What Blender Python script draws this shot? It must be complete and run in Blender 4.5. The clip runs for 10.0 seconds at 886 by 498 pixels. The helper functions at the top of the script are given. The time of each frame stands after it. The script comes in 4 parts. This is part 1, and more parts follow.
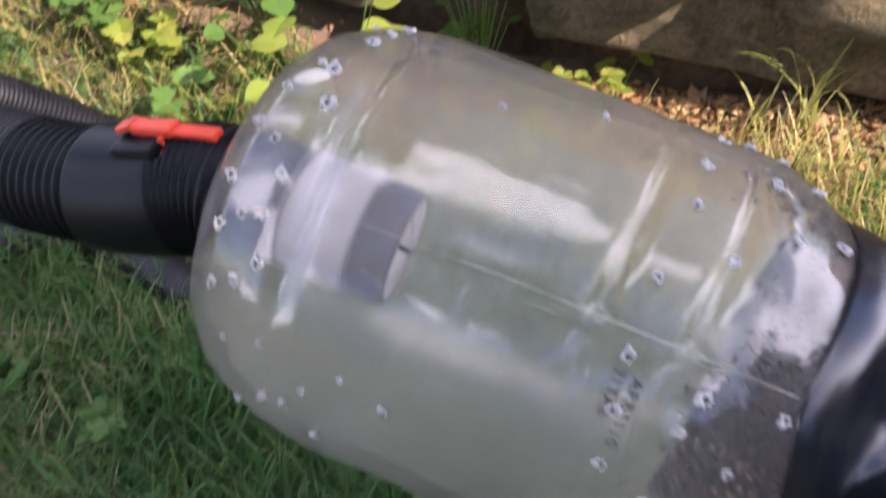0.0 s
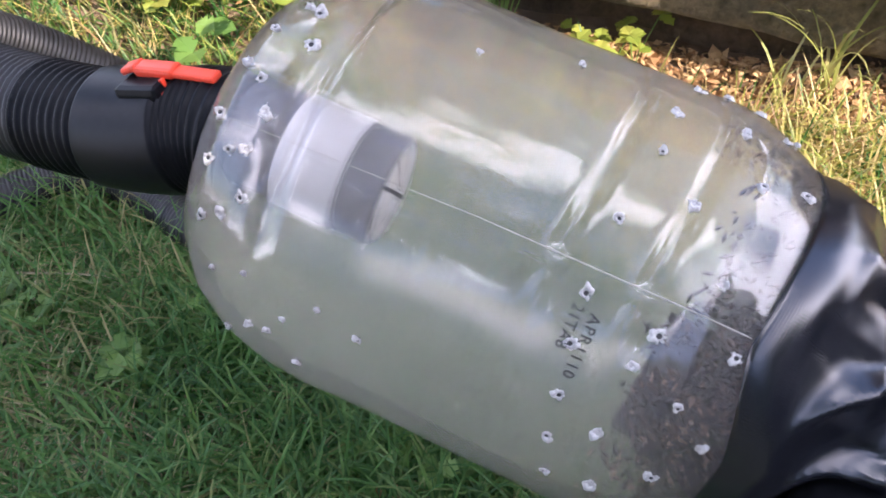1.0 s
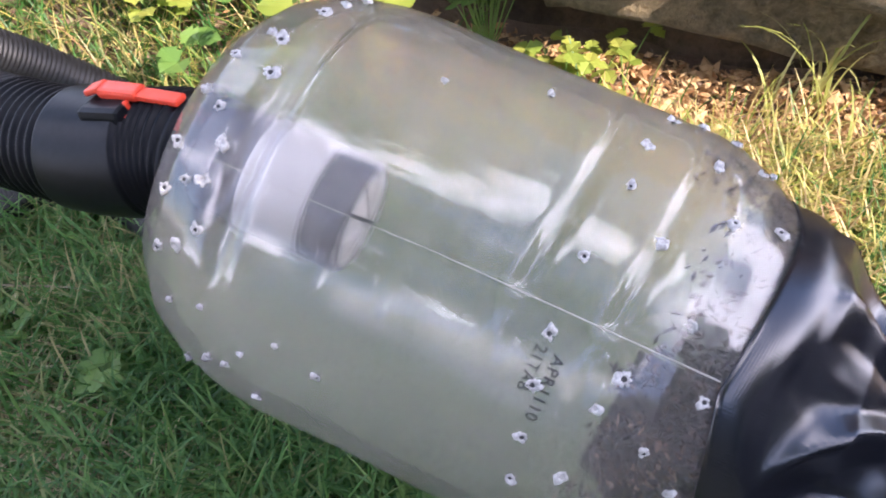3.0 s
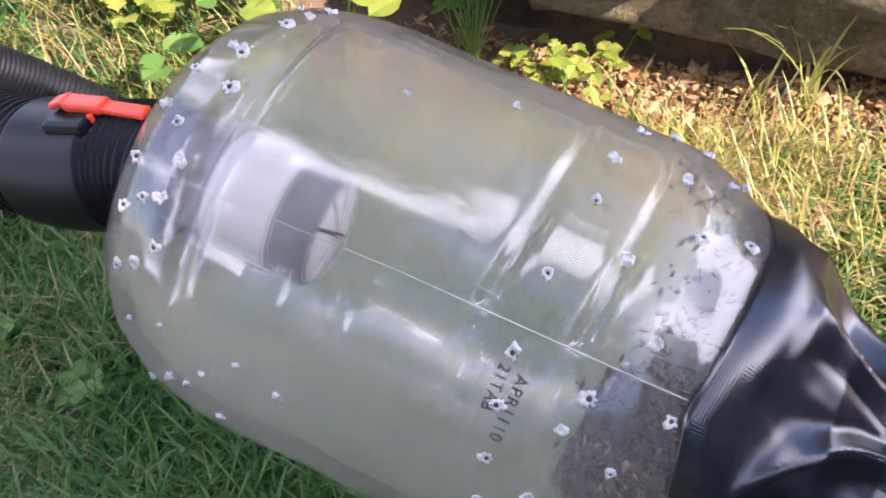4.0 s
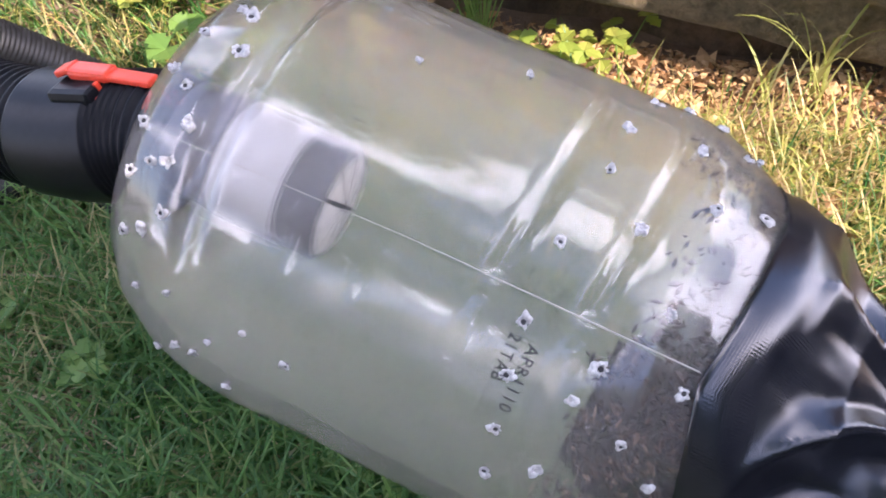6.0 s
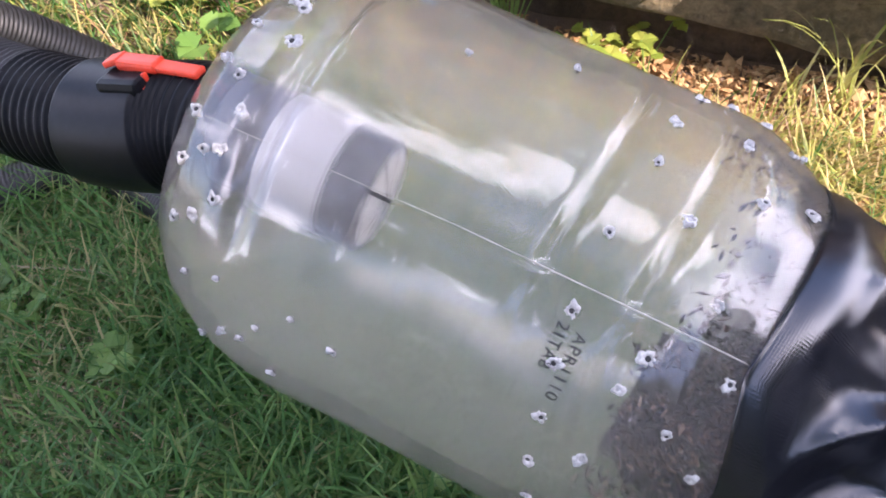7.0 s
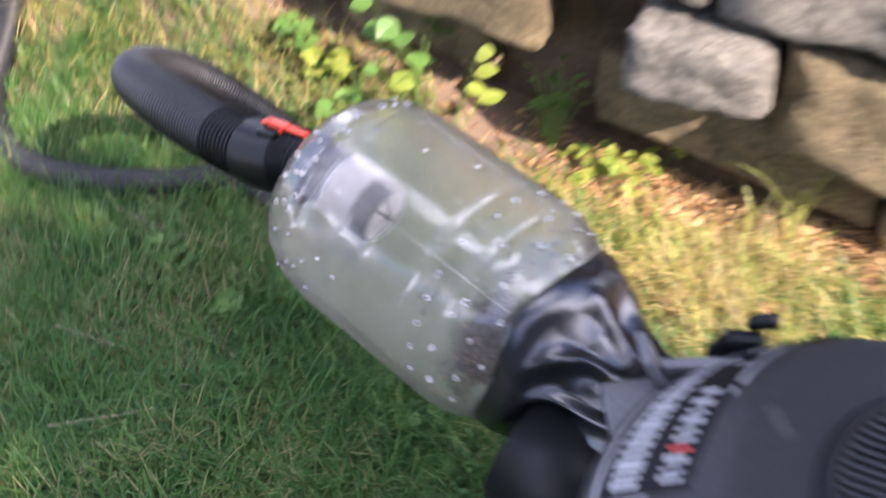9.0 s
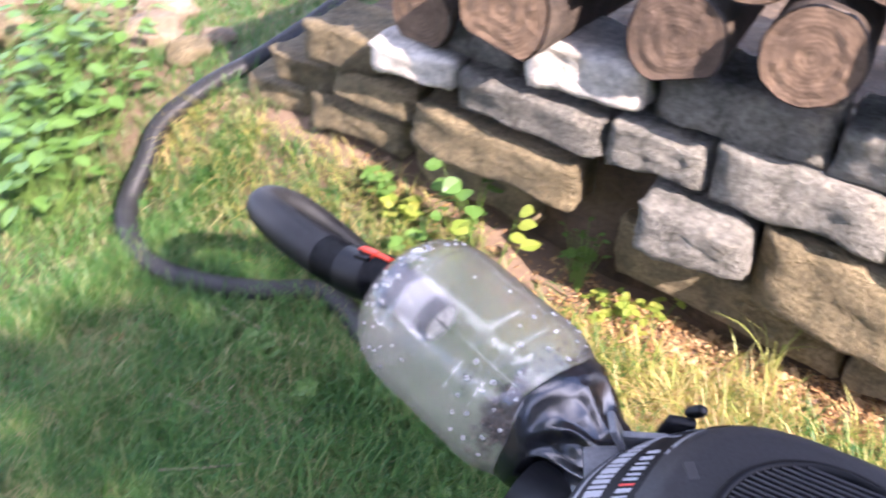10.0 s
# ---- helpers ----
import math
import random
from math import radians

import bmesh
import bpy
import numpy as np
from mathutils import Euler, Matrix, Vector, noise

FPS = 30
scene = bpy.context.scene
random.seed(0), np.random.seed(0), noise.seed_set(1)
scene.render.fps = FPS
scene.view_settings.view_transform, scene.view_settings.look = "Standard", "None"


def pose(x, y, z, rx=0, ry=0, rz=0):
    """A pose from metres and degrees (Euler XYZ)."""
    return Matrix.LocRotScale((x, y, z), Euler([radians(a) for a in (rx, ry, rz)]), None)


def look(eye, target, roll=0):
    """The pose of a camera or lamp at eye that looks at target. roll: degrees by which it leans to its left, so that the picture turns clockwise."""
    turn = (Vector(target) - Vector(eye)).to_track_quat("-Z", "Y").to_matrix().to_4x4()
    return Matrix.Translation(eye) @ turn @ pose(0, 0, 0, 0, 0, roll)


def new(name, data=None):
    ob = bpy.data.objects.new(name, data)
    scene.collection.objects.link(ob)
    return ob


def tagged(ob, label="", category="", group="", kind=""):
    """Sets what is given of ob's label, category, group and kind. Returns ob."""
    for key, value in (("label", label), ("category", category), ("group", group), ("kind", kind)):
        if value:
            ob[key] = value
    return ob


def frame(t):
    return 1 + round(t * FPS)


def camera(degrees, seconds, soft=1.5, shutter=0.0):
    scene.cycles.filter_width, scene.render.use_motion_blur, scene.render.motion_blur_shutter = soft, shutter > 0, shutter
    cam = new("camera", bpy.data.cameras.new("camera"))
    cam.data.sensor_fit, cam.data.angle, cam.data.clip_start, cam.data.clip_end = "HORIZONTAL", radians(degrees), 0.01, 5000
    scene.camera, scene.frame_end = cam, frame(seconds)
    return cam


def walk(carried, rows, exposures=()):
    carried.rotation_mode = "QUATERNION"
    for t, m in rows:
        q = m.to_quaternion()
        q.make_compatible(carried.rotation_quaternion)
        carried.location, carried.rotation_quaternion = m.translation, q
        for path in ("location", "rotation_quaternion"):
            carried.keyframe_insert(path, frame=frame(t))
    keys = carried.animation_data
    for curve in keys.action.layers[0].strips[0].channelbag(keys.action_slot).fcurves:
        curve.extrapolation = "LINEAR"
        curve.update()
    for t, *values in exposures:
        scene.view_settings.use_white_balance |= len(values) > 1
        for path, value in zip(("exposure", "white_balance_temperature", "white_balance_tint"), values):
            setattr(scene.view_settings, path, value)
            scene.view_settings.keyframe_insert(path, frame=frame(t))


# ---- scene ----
cam = camera(55.2, 10.0, soft=1.8, shutter=0.8)
PATH = [
    (0, (0.284, 0.3, 0.869), (-0.064, 1.621, -0.592), -6.8),
    (0.5, (0.312, 0.276, 0.874), (-0.09, 1.52, -0.64), -7.9),
    (1, (0.32, 0.283, 0.873), (-0.1, 1.523, -0.638), -8.2),
    (1.5, (0.33, 0.279, 0.873), (-0.096, 1.523, -0.634), -8.6),
    (2, (0.331, 0.289, 0.882), (-0.102, 1.539, -0.618), -8.3),
    (2.5, (0.329, 0.298, 0.875), (-0.093, 1.542, -0.632), -7.7),
    (4, (0.349, 0.324, 0.869), (-0.07, 1.569, -0.64), -8.2),
    (4.5, (0.344, 0.324, 0.863), (-0.077, 1.559, -0.652), -8.4),
    (5, (0.346, 0.324, 0.858), (-0.064, 1.558, -0.662), -8.0),
    (6.5, (0.342, 0.31, 0.857), (-0.09, 1.544, -0.657), -7.4),
    (7, (0.33, 0.304, 0.857), (-0.12, 1.541, -0.649), -7.6),
    (7.5, (0.349, 0.311, 0.859), (-0.1, 1.558, -0.639), -6.6),
    (8, (0.36, 0.306, 0.881), (-0.169, 1.546, -0.596), -7.0),
    (8.1, (0.375, 0.299, 0.902), (-0.203, 1.524, -0.57), -8.4),
    (8.4, (0.414, 0.291, 0.971), (-0.36, 1.478, -0.44), -9.1),
    (8.5, (0.434, 0.271, 0.981), (-0.395, 1.463, -0.394), -9.9),
    (8.8, (0.545, 0.137, 1.053), (-0.282, 1.3, -0.348), -5.6),
    (9, (0.614, 0.031, 1.136), (-0.132, 1.28, -0.237), -4.0),
    (9.2, (0.696, -0.095, 1.187), (-0.052, 1.272, -0.067), -3.4),
    (9.5, (0.751, -0.215, 1.311), (0.065, 1.27, 0.16), 4.5),
    (9.8, (0.789, -0.25, 1.322), (-0.096, 1.177, 0.236), -1.4),
    (10, (0.784, -0.25, 1.349), (-0.151, 1.129, 0.241), -0.9),
]
EXPOSURES = [(0.0, 1.42, 6150, 29), (1.0, 1.80, 6050, 25), (4.0, 1.81, 6000, 27), (8.0, 1.87, 6100, 28), (9.0, 1.93, 6050, 27), (10.0, 2.16, 5850, 30)]
walk(cam, [(t, look(eye, target, roll)) for t, eye, target, roll in PATH], EXPOSURES)

# ---- world and sun ----
SUN_FROM = Vector((0.80, -0.25, 0.58)).normalized()
world = bpy.data.worlds.new("sky")
scene.world = world
world.use_nodes = True
wn = world.node_tree.nodes
sky = wn.new("ShaderNodeTexSky")
sky.sky_type = "NISHITA"
sky.sun_disc = False
sky.sun_elevation = math.asin(SUN_FROM.z)
sky.sun_rotation = math.atan2(SUN_FROM.x, SUN_FROM.y)
wn["Background"].inputs["Strength"].default_value = 0.15
# broken fair-weather cloud
cloud_at = wn.new("ShaderNodeTexCoord")
cloud = wn.new("ShaderNodeTexNoise")
cloud.inputs["Scale"].default_value, cloud.inputs["Detail"].default_value = 2.2, 6
cloud_shift = wn.new("ShaderNodeMapping")
cloud_shift.inputs["Location"].default_value = (3.7, 1.2, 0.4)
world.node_tree.links.new(cloud_at.outputs["Generated"], cloud_shift.inputs[0])
world.node_tree.links.new(cloud_shift.outputs[0], cloud.inputs["Vector"])
cover = wn.new("ShaderNodeValToRGB")
cover.color_ramp.elements[0].position, cover.color_ramp.elements[1].position = 0.515, 0.59
world.node_tree.links.new(cloud.outputs[0], cover.inputs[0])
sky_mix = wn.new("ShaderNodeMix")
sky_mix.data_type = "RGBA"
world.node_tree.links.new(cover.outputs[0], sky_mix.inputs["Factor"])
world.node_tree.links.new(sky.outputs["Color"], sky_mix.inputs["A"])
sky_mix.inputs["B"].default_value = (17.0, 17.0, 17.8, 1)
world.node_tree.links.new(sky_mix.outputs["Result"], wn["Background"].inputs["Color"])
sun = new("sun", bpy.data.lights.new("sun", "SUN"))
sun.data.energy, sun.data.angle, sun.data.color = 5.0, radians(0.6), (1.0, 0.86, 0.66)
sun.matrix_world = look(SUN_FROM * 20, (0, 0, 0))


# ---- materials ----
def material(name):
    m = bpy.data.materials.new(name)
    m.use_nodes = True
    t = m.node_tree
    return m, t, t.nodes["Principled BSDF"]


def ramp(t, factor, stops):
    r = t.nodes.new("ShaderNodeValToRGB")
    while len(r.color_ramp.elements) < len(stops):
        r.color_ramp.elements.new(0.5)
    for e, (p, c) in zip(r.color_ramp.elements, stops):
        e.position, e.color = p, (*c, 1)
    t.links.new(factor, r.inputs[0])
    return r.outputs[0]


def noise_of(t, scale, detail=5, rough=0.6, coords="Object", stretch=(1, 1, 1)):
    c = t.nodes.new("ShaderNodeTexCoord")
    mp = t.nodes.new("ShaderNodeMapping")
    mp.inputs["Scale"].default_value = stretch
    t.links.new(c.outputs[coords], mp.inputs[0])
    n = t.nodes.new("ShaderNodeTexNoise")
    n.inputs["Scale"].default_value, n.inputs["Detail"].default_value, n.inputs["Roughness"].default_value = scale, detail, rough
    t.links.new(mp.outputs[0], n.inputs["Vector"])
    return n.outputs[0]


def bump(t, height, strength, distance, bsdf):
    b = t.nodes.new("ShaderNodeBump")
    b.inputs["Strength"].default_value, b.inputs["Distance"].default_value = strength, distance
    t.links.new(height, b.inputs["Height"])
    t.links.new(b.outputs[0], bsdf.inputs["Normal"])


def mixed(t, a, b, factor, mode="MIX"):
    n = t.nodes.new("ShaderNodeMix")
    n.data_type, n.blend_type = "RGBA", mode
    for socket, v in ((n.inputs["Factor"], factor), (n.inputs["A"], a), (n.inputs["B"], b)):
        if isinstance(v, bpy.types.NodeSocket):
            t.links.new(v, socket)
        elif isinstance(v, tuple):
            socket.default_value = (*v, 1)
        else:
            socket.default_value = v
    return n.outputs["Result"]


def grained(name, stops, scale, rough, relief=0.0, depth=0.003, fine=None, metal=0.0, spread=0.0):
    """A surface with stains at one scale, grain at another, and relief."""
    m, t, p = material(name)
    big = noise_of(t, scale)
    col = ramp(t, big, stops)
    small = noise_of(t, (fine or scale * 9), 6, 0.7)
    col = mixed(t, col, ramp(t, small, [(0.3, (0.42, 0.42, 0.42)), (0.7, (1.3, 1.3, 1.3))]), 0.85, "MULTIPLY")
    if spread:
        o = t.nodes.new("ShaderNodeObjectInfo")
        col = mixed(t, col, ramp(t, o.outputs["Random"], [(0, (1 - spread,) * 3), (1, (1 + spread,) * 3)]), 1.0, "MULTIPLY")
    t.links.new(col, p.inputs["Base Color"])
    p.inputs["Roughness"].default_value, p.inputs["Metallic"].default_value = rough, metal
    if relief:
        bump(t, small, relief, depth, p)
    return m


def plain(name, colour, rough, grain=60, amount=0.12, relief=0.05, metal=0.0, shine=0.5):
    m, t, p = material(name)
    n = noise_of(t, grain)
    lo, hi = tuple(c * (1 - amount) for c in colour), tuple(c * (1 + amount) for c in colour)
    t.links.new(ramp(t, n, [(0.3, lo), (0.7, hi)]), p.inputs["Base Color"])
    p.inputs["Roughness"].default_value, p.inputs["Metallic"].default_value = rough, metal
    p.inputs["Specular IOR Level"].default_value = shine
    bump(t, n, relief, 0.001, p)
    return m


def log_end():
    """Sawn wood: growth rings round the heart, radial cracks and grey weathering."""
    m, t, p = material("sawn_log_end")
    c = t.nodes.new("ShaderNodeTexCoord")
    w = t.nodes.new("ShaderNodeTexWave")
    w.wave_type, w.rings_direction = "RINGS", "Y"
    w.inputs["Scale"].default_value, w.inputs["Distortion"].default_value, w.inputs["Detail"].default_value, w.inputs["Detail Scale"].default_value = 34, 6.0, 4, 1.5
    t.links.new(c.outputs["Object"], w.inputs["Vector"])
    col = ramp(t, w.outputs["Fac"], [(0.1, (0.155, 0.108, 0.075)), (0.9, (0.20, 0.145, 0.105))])
    stain = noise_of(t, 12, 6, 0.7)
    col = mixed(t, col, ramp(t, stain, [(0.35, (0.45, 0.42, 0.40)), (0.6, (1.05, 1.0, 0.95)), (0.75, (1.45, 1.35, 1.2))]), 1.0, "MULTIPLY")
    o = t.nodes.new("ShaderNodeObjectInfo")
    col = mixed(t, col, ramp(t, o.outputs["Random"], [(0, (0.65, 0.65, 0.66)), (1, (1.25, 1.2, 1.1))]), 1.0, "MULTIPLY")
    t.links.new(col, p.inputs["Base Color"])
    p.inputs["Roughness"].default_value = 0.88
    bump(t, noise_of(t, 70, 6, 0.75), 0.8, 0.006, p)
    return m


def leafy(name, stops, rough=0.5, through_light=0.4):
    """Leaves and blades: varied piece by piece, letting light through."""
    m, t, p = material(name)
    g = t.nodes.new("ShaderNodeNewGeometry")
    n = noise_of(t, 3.0, 4)
    add = t.nodes.new("ShaderNodeMath")
    add.operation = "MULTIPLY_ADD"
    t.links.new(g.outputs["Random Per Island"], add.inputs[0])
    add.inputs[1].default_value = 0.6
    t.links.new(n, add.inputs[2])
    half = t.nodes.new("ShaderNodeMath")
    half.operation = "MULTIPLY"
    half.inputs[1].default_value = 0.8
    t.links.new(add.outputs[0], half.inputs[0])
    col = ramp(t, half.outputs[0], stops)
    t.links.new(col, p.inputs["Base Color"])
    p.inputs["Roughness"].default_value = rough
    tr = t.nodes.new("ShaderNodeBsdfTranslucent")
    t.links.new(col, tr.inputs["Color"])
    mx = t.nodes.new("ShaderNodeMixShader")
    mx.inputs[0].default_value = through_light
    t.links.new(p.outputs[0], mx.inputs[1])
    t.links.new(tr.outputs[0], mx.inputs[2])
    t.links.new(mx.outputs[0], t.nodes["Material Output"].inputs["Surface"])
    return m


def clear_plastic():
    """Scuffed clear plastic: see-through with a slight blur, a thin milky haze and a sharp gloss."""
    m, t, p = material("scuffed_clear_plastic")
    nodes, links = t.nodes, t.links
    clear = nodes.new("ShaderNodeBsdfTransparent")
    clear.inputs[0].default_value = (0.97, 0.958, 0.952, 1)
    blur = nodes.new("ShaderNodeBsdfRefraction")
    blur.inputs["Color"].default_value = (0.97, 0.958, 0.952, 1)
    blur.inputs["Roughness"].default_value, blur.inputs["IOR"].default_value = 0.12, 1.08
    see = nodes.new("ShaderNodeMixShader")
    see.inputs[0].default_value = 0.35
    links.new(clear.outputs[0], see.inputs[1])
    links.new(blur.outputs[0], see.inputs[2])
    haze_d = nodes.new("ShaderNodeBsdfDiffuse")
    haze_t = nodes.new("ShaderNodeBsdfTranslucent")
    haze = nodes.new("ShaderNodeMixShader")
    haze.inputs[0].default_value = 0.5
    links.new(haze_d.outputs[0], haze.inputs[1])
    links.new(haze_t.outputs[0], haze.inputs[2])
    # scuffs: broad cloudy patches and fine scratches along the jar
    n = noise_of(t, 7, 6, 0.65)
    fine = noise_of(t, 60, 3, 0.6, stretch=(0.15, 1, 1))
    amount = ramp(t, n, [(0.25, (JAR_HAZE * 0.6,) * 3), (0.75, (JAR_HAZE * 1.5,) * 3)])
    amount = mixed(t, amount, ramp(t, fine, [(0.62, (0.0, 0.0, 0.0)), (0.72, (0.10, 0.10, 0.10))]), 1.0, "ADD")
    # extra haze painted in towards the underside and back, veiling the lawn behind
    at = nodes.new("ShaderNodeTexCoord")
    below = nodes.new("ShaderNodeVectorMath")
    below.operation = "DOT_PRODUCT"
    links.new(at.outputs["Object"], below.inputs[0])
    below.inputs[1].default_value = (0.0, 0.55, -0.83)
    low_haze = nodes.new("ShaderNodeMapRange")
    low_haze.interpolation_type = "SMOOTHSTEP"
    links.new(below.outputs["Value"], low_haze.inputs["Value"])
    low_haze.inputs["From Min"].default_value, low_haze.inputs["From Max"].default_value, low_haze.inputs["To Max"].default_value = -0.02, 0.11, 1.0
    amount = mixed(t, amount, ramp(t, low_haze.outputs["Result"], [(0.0, (0.0, 0.0, 0.0)), (1.0, (0.22, 0.22, 0.22))]), 1.0, "ADD")
    # haze tint: warm above, greenish below like the blurred lawn
    tint = mixed(t, (0.78, 0.74, 0.70), (0.56, 0.64, 0.50), low_haze.outputs["Result"])
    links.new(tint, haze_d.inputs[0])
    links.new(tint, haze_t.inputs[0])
    body = nodes.new("ShaderNodeMixShader")
    links.new(amount, body.inputs[0])
    links.new(see.outputs[0], body.inputs[1])
    links.new(haze.outputs[0], body.inputs[2])
    gloss = nodes.new("ShaderNodeBsdfGlossy")
    gloss.inputs["Roughness"].default_value = 0.05
    facing = nodes.new("ShaderNodeLayerWeight")
    facing.inputs["Blend"].default_value = 0.5
    power = nodes.new("ShaderNodeMath")
    power.operation = "POWER"
    links.new(facing.outputs["Facing"], power.inputs[0])
    power.inputs[1].default_value = 4.0
    fres = nodes.new("ShaderNodeMath")
    fres.operation = "MULTIPLY_ADD"
    links.new(power.outputs[0], fres.inputs[0])
    fres.inputs[1].default_value, fres.inputs[2].default_value = 0.5, 0.043
    wavy = noise_of(t, 16, 3, 0.55)
    b = nodes.new("ShaderNodeBump")
    b.inputs["Strength"].default_value, b.inputs["Distance"].default_value = 0.07, 0.003
    links.new(wavy, b.inputs["Height"])
    links.new(b.outputs[0], gloss.inputs["Normal"])
    last = nodes.new("ShaderNodeMixShader")
    links.new(fres.outputs[0], last.inputs[0])
    links.new(body.outputs[0], last.inputs[1])
    links.new(gloss.outputs[0], last.inputs[2])
    links.new(last.outputs[0], nodes["Material Output"].inputs["Surface"])
    return m


def tape_material():
    """Black woven tape: glossy, with a fine cloth grid."""
    m, t, p = material("black_cloth_tape")
    n = noise_of(t, 40, 4)
    t.links.new(ramp(t, n, [(0.3, (0.005, 0.0055, 0.008)), (0.7, (0.011, 0.012, 0.016))]), p.inputs["Base Color"])
    p.inputs["Roughness"].default_value = 0.21
    p.inputs["Specular IOR Level"].default_value = 0.85
    c = t.nodes.new("ShaderNodeTexCoord")
    heights = []
    for axis in ("X", "Y"):
        w = t.nodes.new("ShaderNodeTexWave")
        w.bands_direction = axis
        w.inputs["Scale"].default_value = 185
        t.links.new(c.outputs["UV"], w.inputs["Vector"])
        heights.append(w.outputs["Fac"])
    s = t.nodes.new("ShaderNodeMath")
    s.operation = "ADD"
    t.links.new(heights[0], s.inputs[0])
    t.links.new(heights[1], s.inputs[1])
    bump(t, s.outputs[0], 0.085, 0.0006, p)
    return m


JAR_HAZE = 0.062
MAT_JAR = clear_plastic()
MAT_TAPE = tape_material()
MAT_HOSE = plain("ribbed_black_hose", (0.014, 0.0145, 0.016), 0.5, 90, 0.3, 0.1, shine=0.4)
MAT_BLACK = plain("black_plastic", (0.0055, 0.006, 0.0075), 0.40, 200, 0.3, 0.10, shine=0.14)
MAT_HEAD = plain("sheeny_black_plastic", (0.017, 0.018, 0.021), 0.45, 200, 0.3, 0.15, shine=0.38)
MAT_GREY = plain("dark_grey_plastic", (0.10, 0.105, 0.115), 0.45, 160, 0.2, 0.1)
MAT_PALE = plain("pale_grey_print", (0.28, 0.29, 0.31), 0.5, 160, 0.1, 0.02)
MAT_REDPRINT = plain("red_print", (0.5, 0.04, 0.03), 0.5, 160, 0.1, 0.02)
MAT_RED = plain("red_plastic", (0.78, 0.065, 0.025), 0.4, 120, 0.1, 0.03)
MAT_WHITE = plain("white_plastic_pipe", (0.50, 0.50, 0.485), 0.4, 30, 0.06, 0.03)
MAT_FLAP = plain("pale_flap_plastic", (0.62, 0.61, 0.56), 0.35, 120, 0.12, 0.05)
MAT_BURR = plain("white_melted_plastic", (0.44, 0.435, 0.42), 0.4, 500, 0.35, 0.5)
MAT_INK_SLOT = plain("black_ink_and_slot_dark", (0.02, 0.02, 0.022), 0.6, 300, 0.1, 0.0)
MAT_SEAM = plain("pale_seam", (0.36, 0.35, 0.31), 0.25, 200, 0.2, 0.05)
MAT_HOLE_DARK = plain("painted_hole_dark", (0.03, 0.03, 0.03), 0.8, 100, 0.2, 0.1)
MAT_INSECT_CRUMBS = leafy("dark_insect_crumbs", [(0.2, (0.004, 0.0035, 0.0035)), (0.68, (0.009, 0.007, 0.006)), (0.90, (0.06, 0.035, 0.02)), (0.99, (0.35, 0.26, 0.18))], 0.45, 0.02)
MAT_SOIL = grained("dry_soil", [(0.3, (0.045, 0.03, 0.02)), (0.5, (0.10, 0.07, 0.045)), (0.72, (0.17, 0.12, 0.075))], 6, 0.95, 0.9, 0.01)
MAT_STONE = grained("weathered_stone", [(0.28, (0.11, 0.105, 0.085)), (0.45, (0.27, 0.26, 0.225)), (0.60, (0.36, 0.34, 0.29)), (0.76, (0.54, 0.46, 0.33))], 9, 0.92, 1.0, 0.045, 70, spread=0.3)
MAT_OCHRE = grained("ochre_stone", [(0.25, (0.10, 0.085, 0.045)), (0.5, (0.27, 0.215, 0.12)), (0.75, (0.46, 0.36, 0.20))], 10, 0.92, 1.0, 0.045, 70, spread=0.2)
MAT_WHITESTONE = grained("pale_limestone", [(0.25, (0.42, 0.39, 0.34)), (0.6, (0.6, 0.57, 0.51)), (0.85, (0.7, 0.67, 0.6))], 9, 0.9, 0.7, 0.01, 50)
MAT_WOODROCK = grained("tan_rock", [(0.25, (0.10, 0.075, 0.05)), (0.5, (0.19, 0.145, 0.10)), (0.75, (0.28, 0.22, 0.15))], 9, 0.92, 0.9, 0.015, 55, spread=0.2)
MAT_BARK = grained("dark_bark", [(0.3, (0.03, 0.02, 0.014)), (0.7, (0.11, 0.08, 0.055))], 14, 0.95, 1.0, 0.012, 60)
MAT_WOOD = log_end()
MAT_GRASS = leafy("lawn_grass", [(0.22, (0.012, 0.058, 0.010)), (0.42, (0.032, 0.115, 0.018)), (0.62, (0.062, 0.170, 0.030)), (0.78, (0.11, 0.205, 0.045)), (0.93, (0.30, 0.27, 0.12))])
MAT_STRAW = leafy("dry_grass", [(0.20, (0.08, 0.16, 0.025)), (0.45, (0.23, 0.29, 0.05)), (0.62, (0.42, 0.38, 0.10)), (0.80, (0.56, 0.45, 0.20)), (0.93, (0.28, 0.16, 0.08))])
MAT_TUFT = leafy("long_grass", [(0.2, (0.16, 0.25, 0.04)), (0.5, (0.30, 0.34, 0.08)), (0.85, (0.45, 0.42, 0.18))])
MAT_THATCH = leafy("dead_grass", [(0.15, (0.20, 0.15, 0.08)), (0.5, (0.34, 0.28, 0.16)), (0.9, (0.46, 0.40, 0.25))], 0.8, 0.25)
MAT_TWIG = plain("pale_twig", (0.30, 0.25, 0.17), 0.8, 90, 0.3, 0.3)
MAT_LEAF = leafy("green_leaf", [(0.15, (0.05, 0.12, 0.03)), (0.5, (0.09, 0.19, 0.04)), (0.9, (0.17, 0.28, 0.06))], 0.45, 0.35)
# yellow-green weeds, and green ones whose sunlight is put into the colour
MAT_LIME_SUNLIT = leafy("lime_and_sunlit_leaf", [(0.15, (0.12, 0.22, 0.03)), (0.5, (0.23, 0.32, 0.05)), (0.9, (0.42, 0.40, 0.09))], 0.45, 0.4)
MAT_DRYLEAF = leafy("dry_leaf", [(0.15, (0.17, 0.085, 0.04)), (0.5, (0.33, 0.18, 0.075)), (0.9, (0.54, 0.37, 0.18))], 0.7, 0.25)
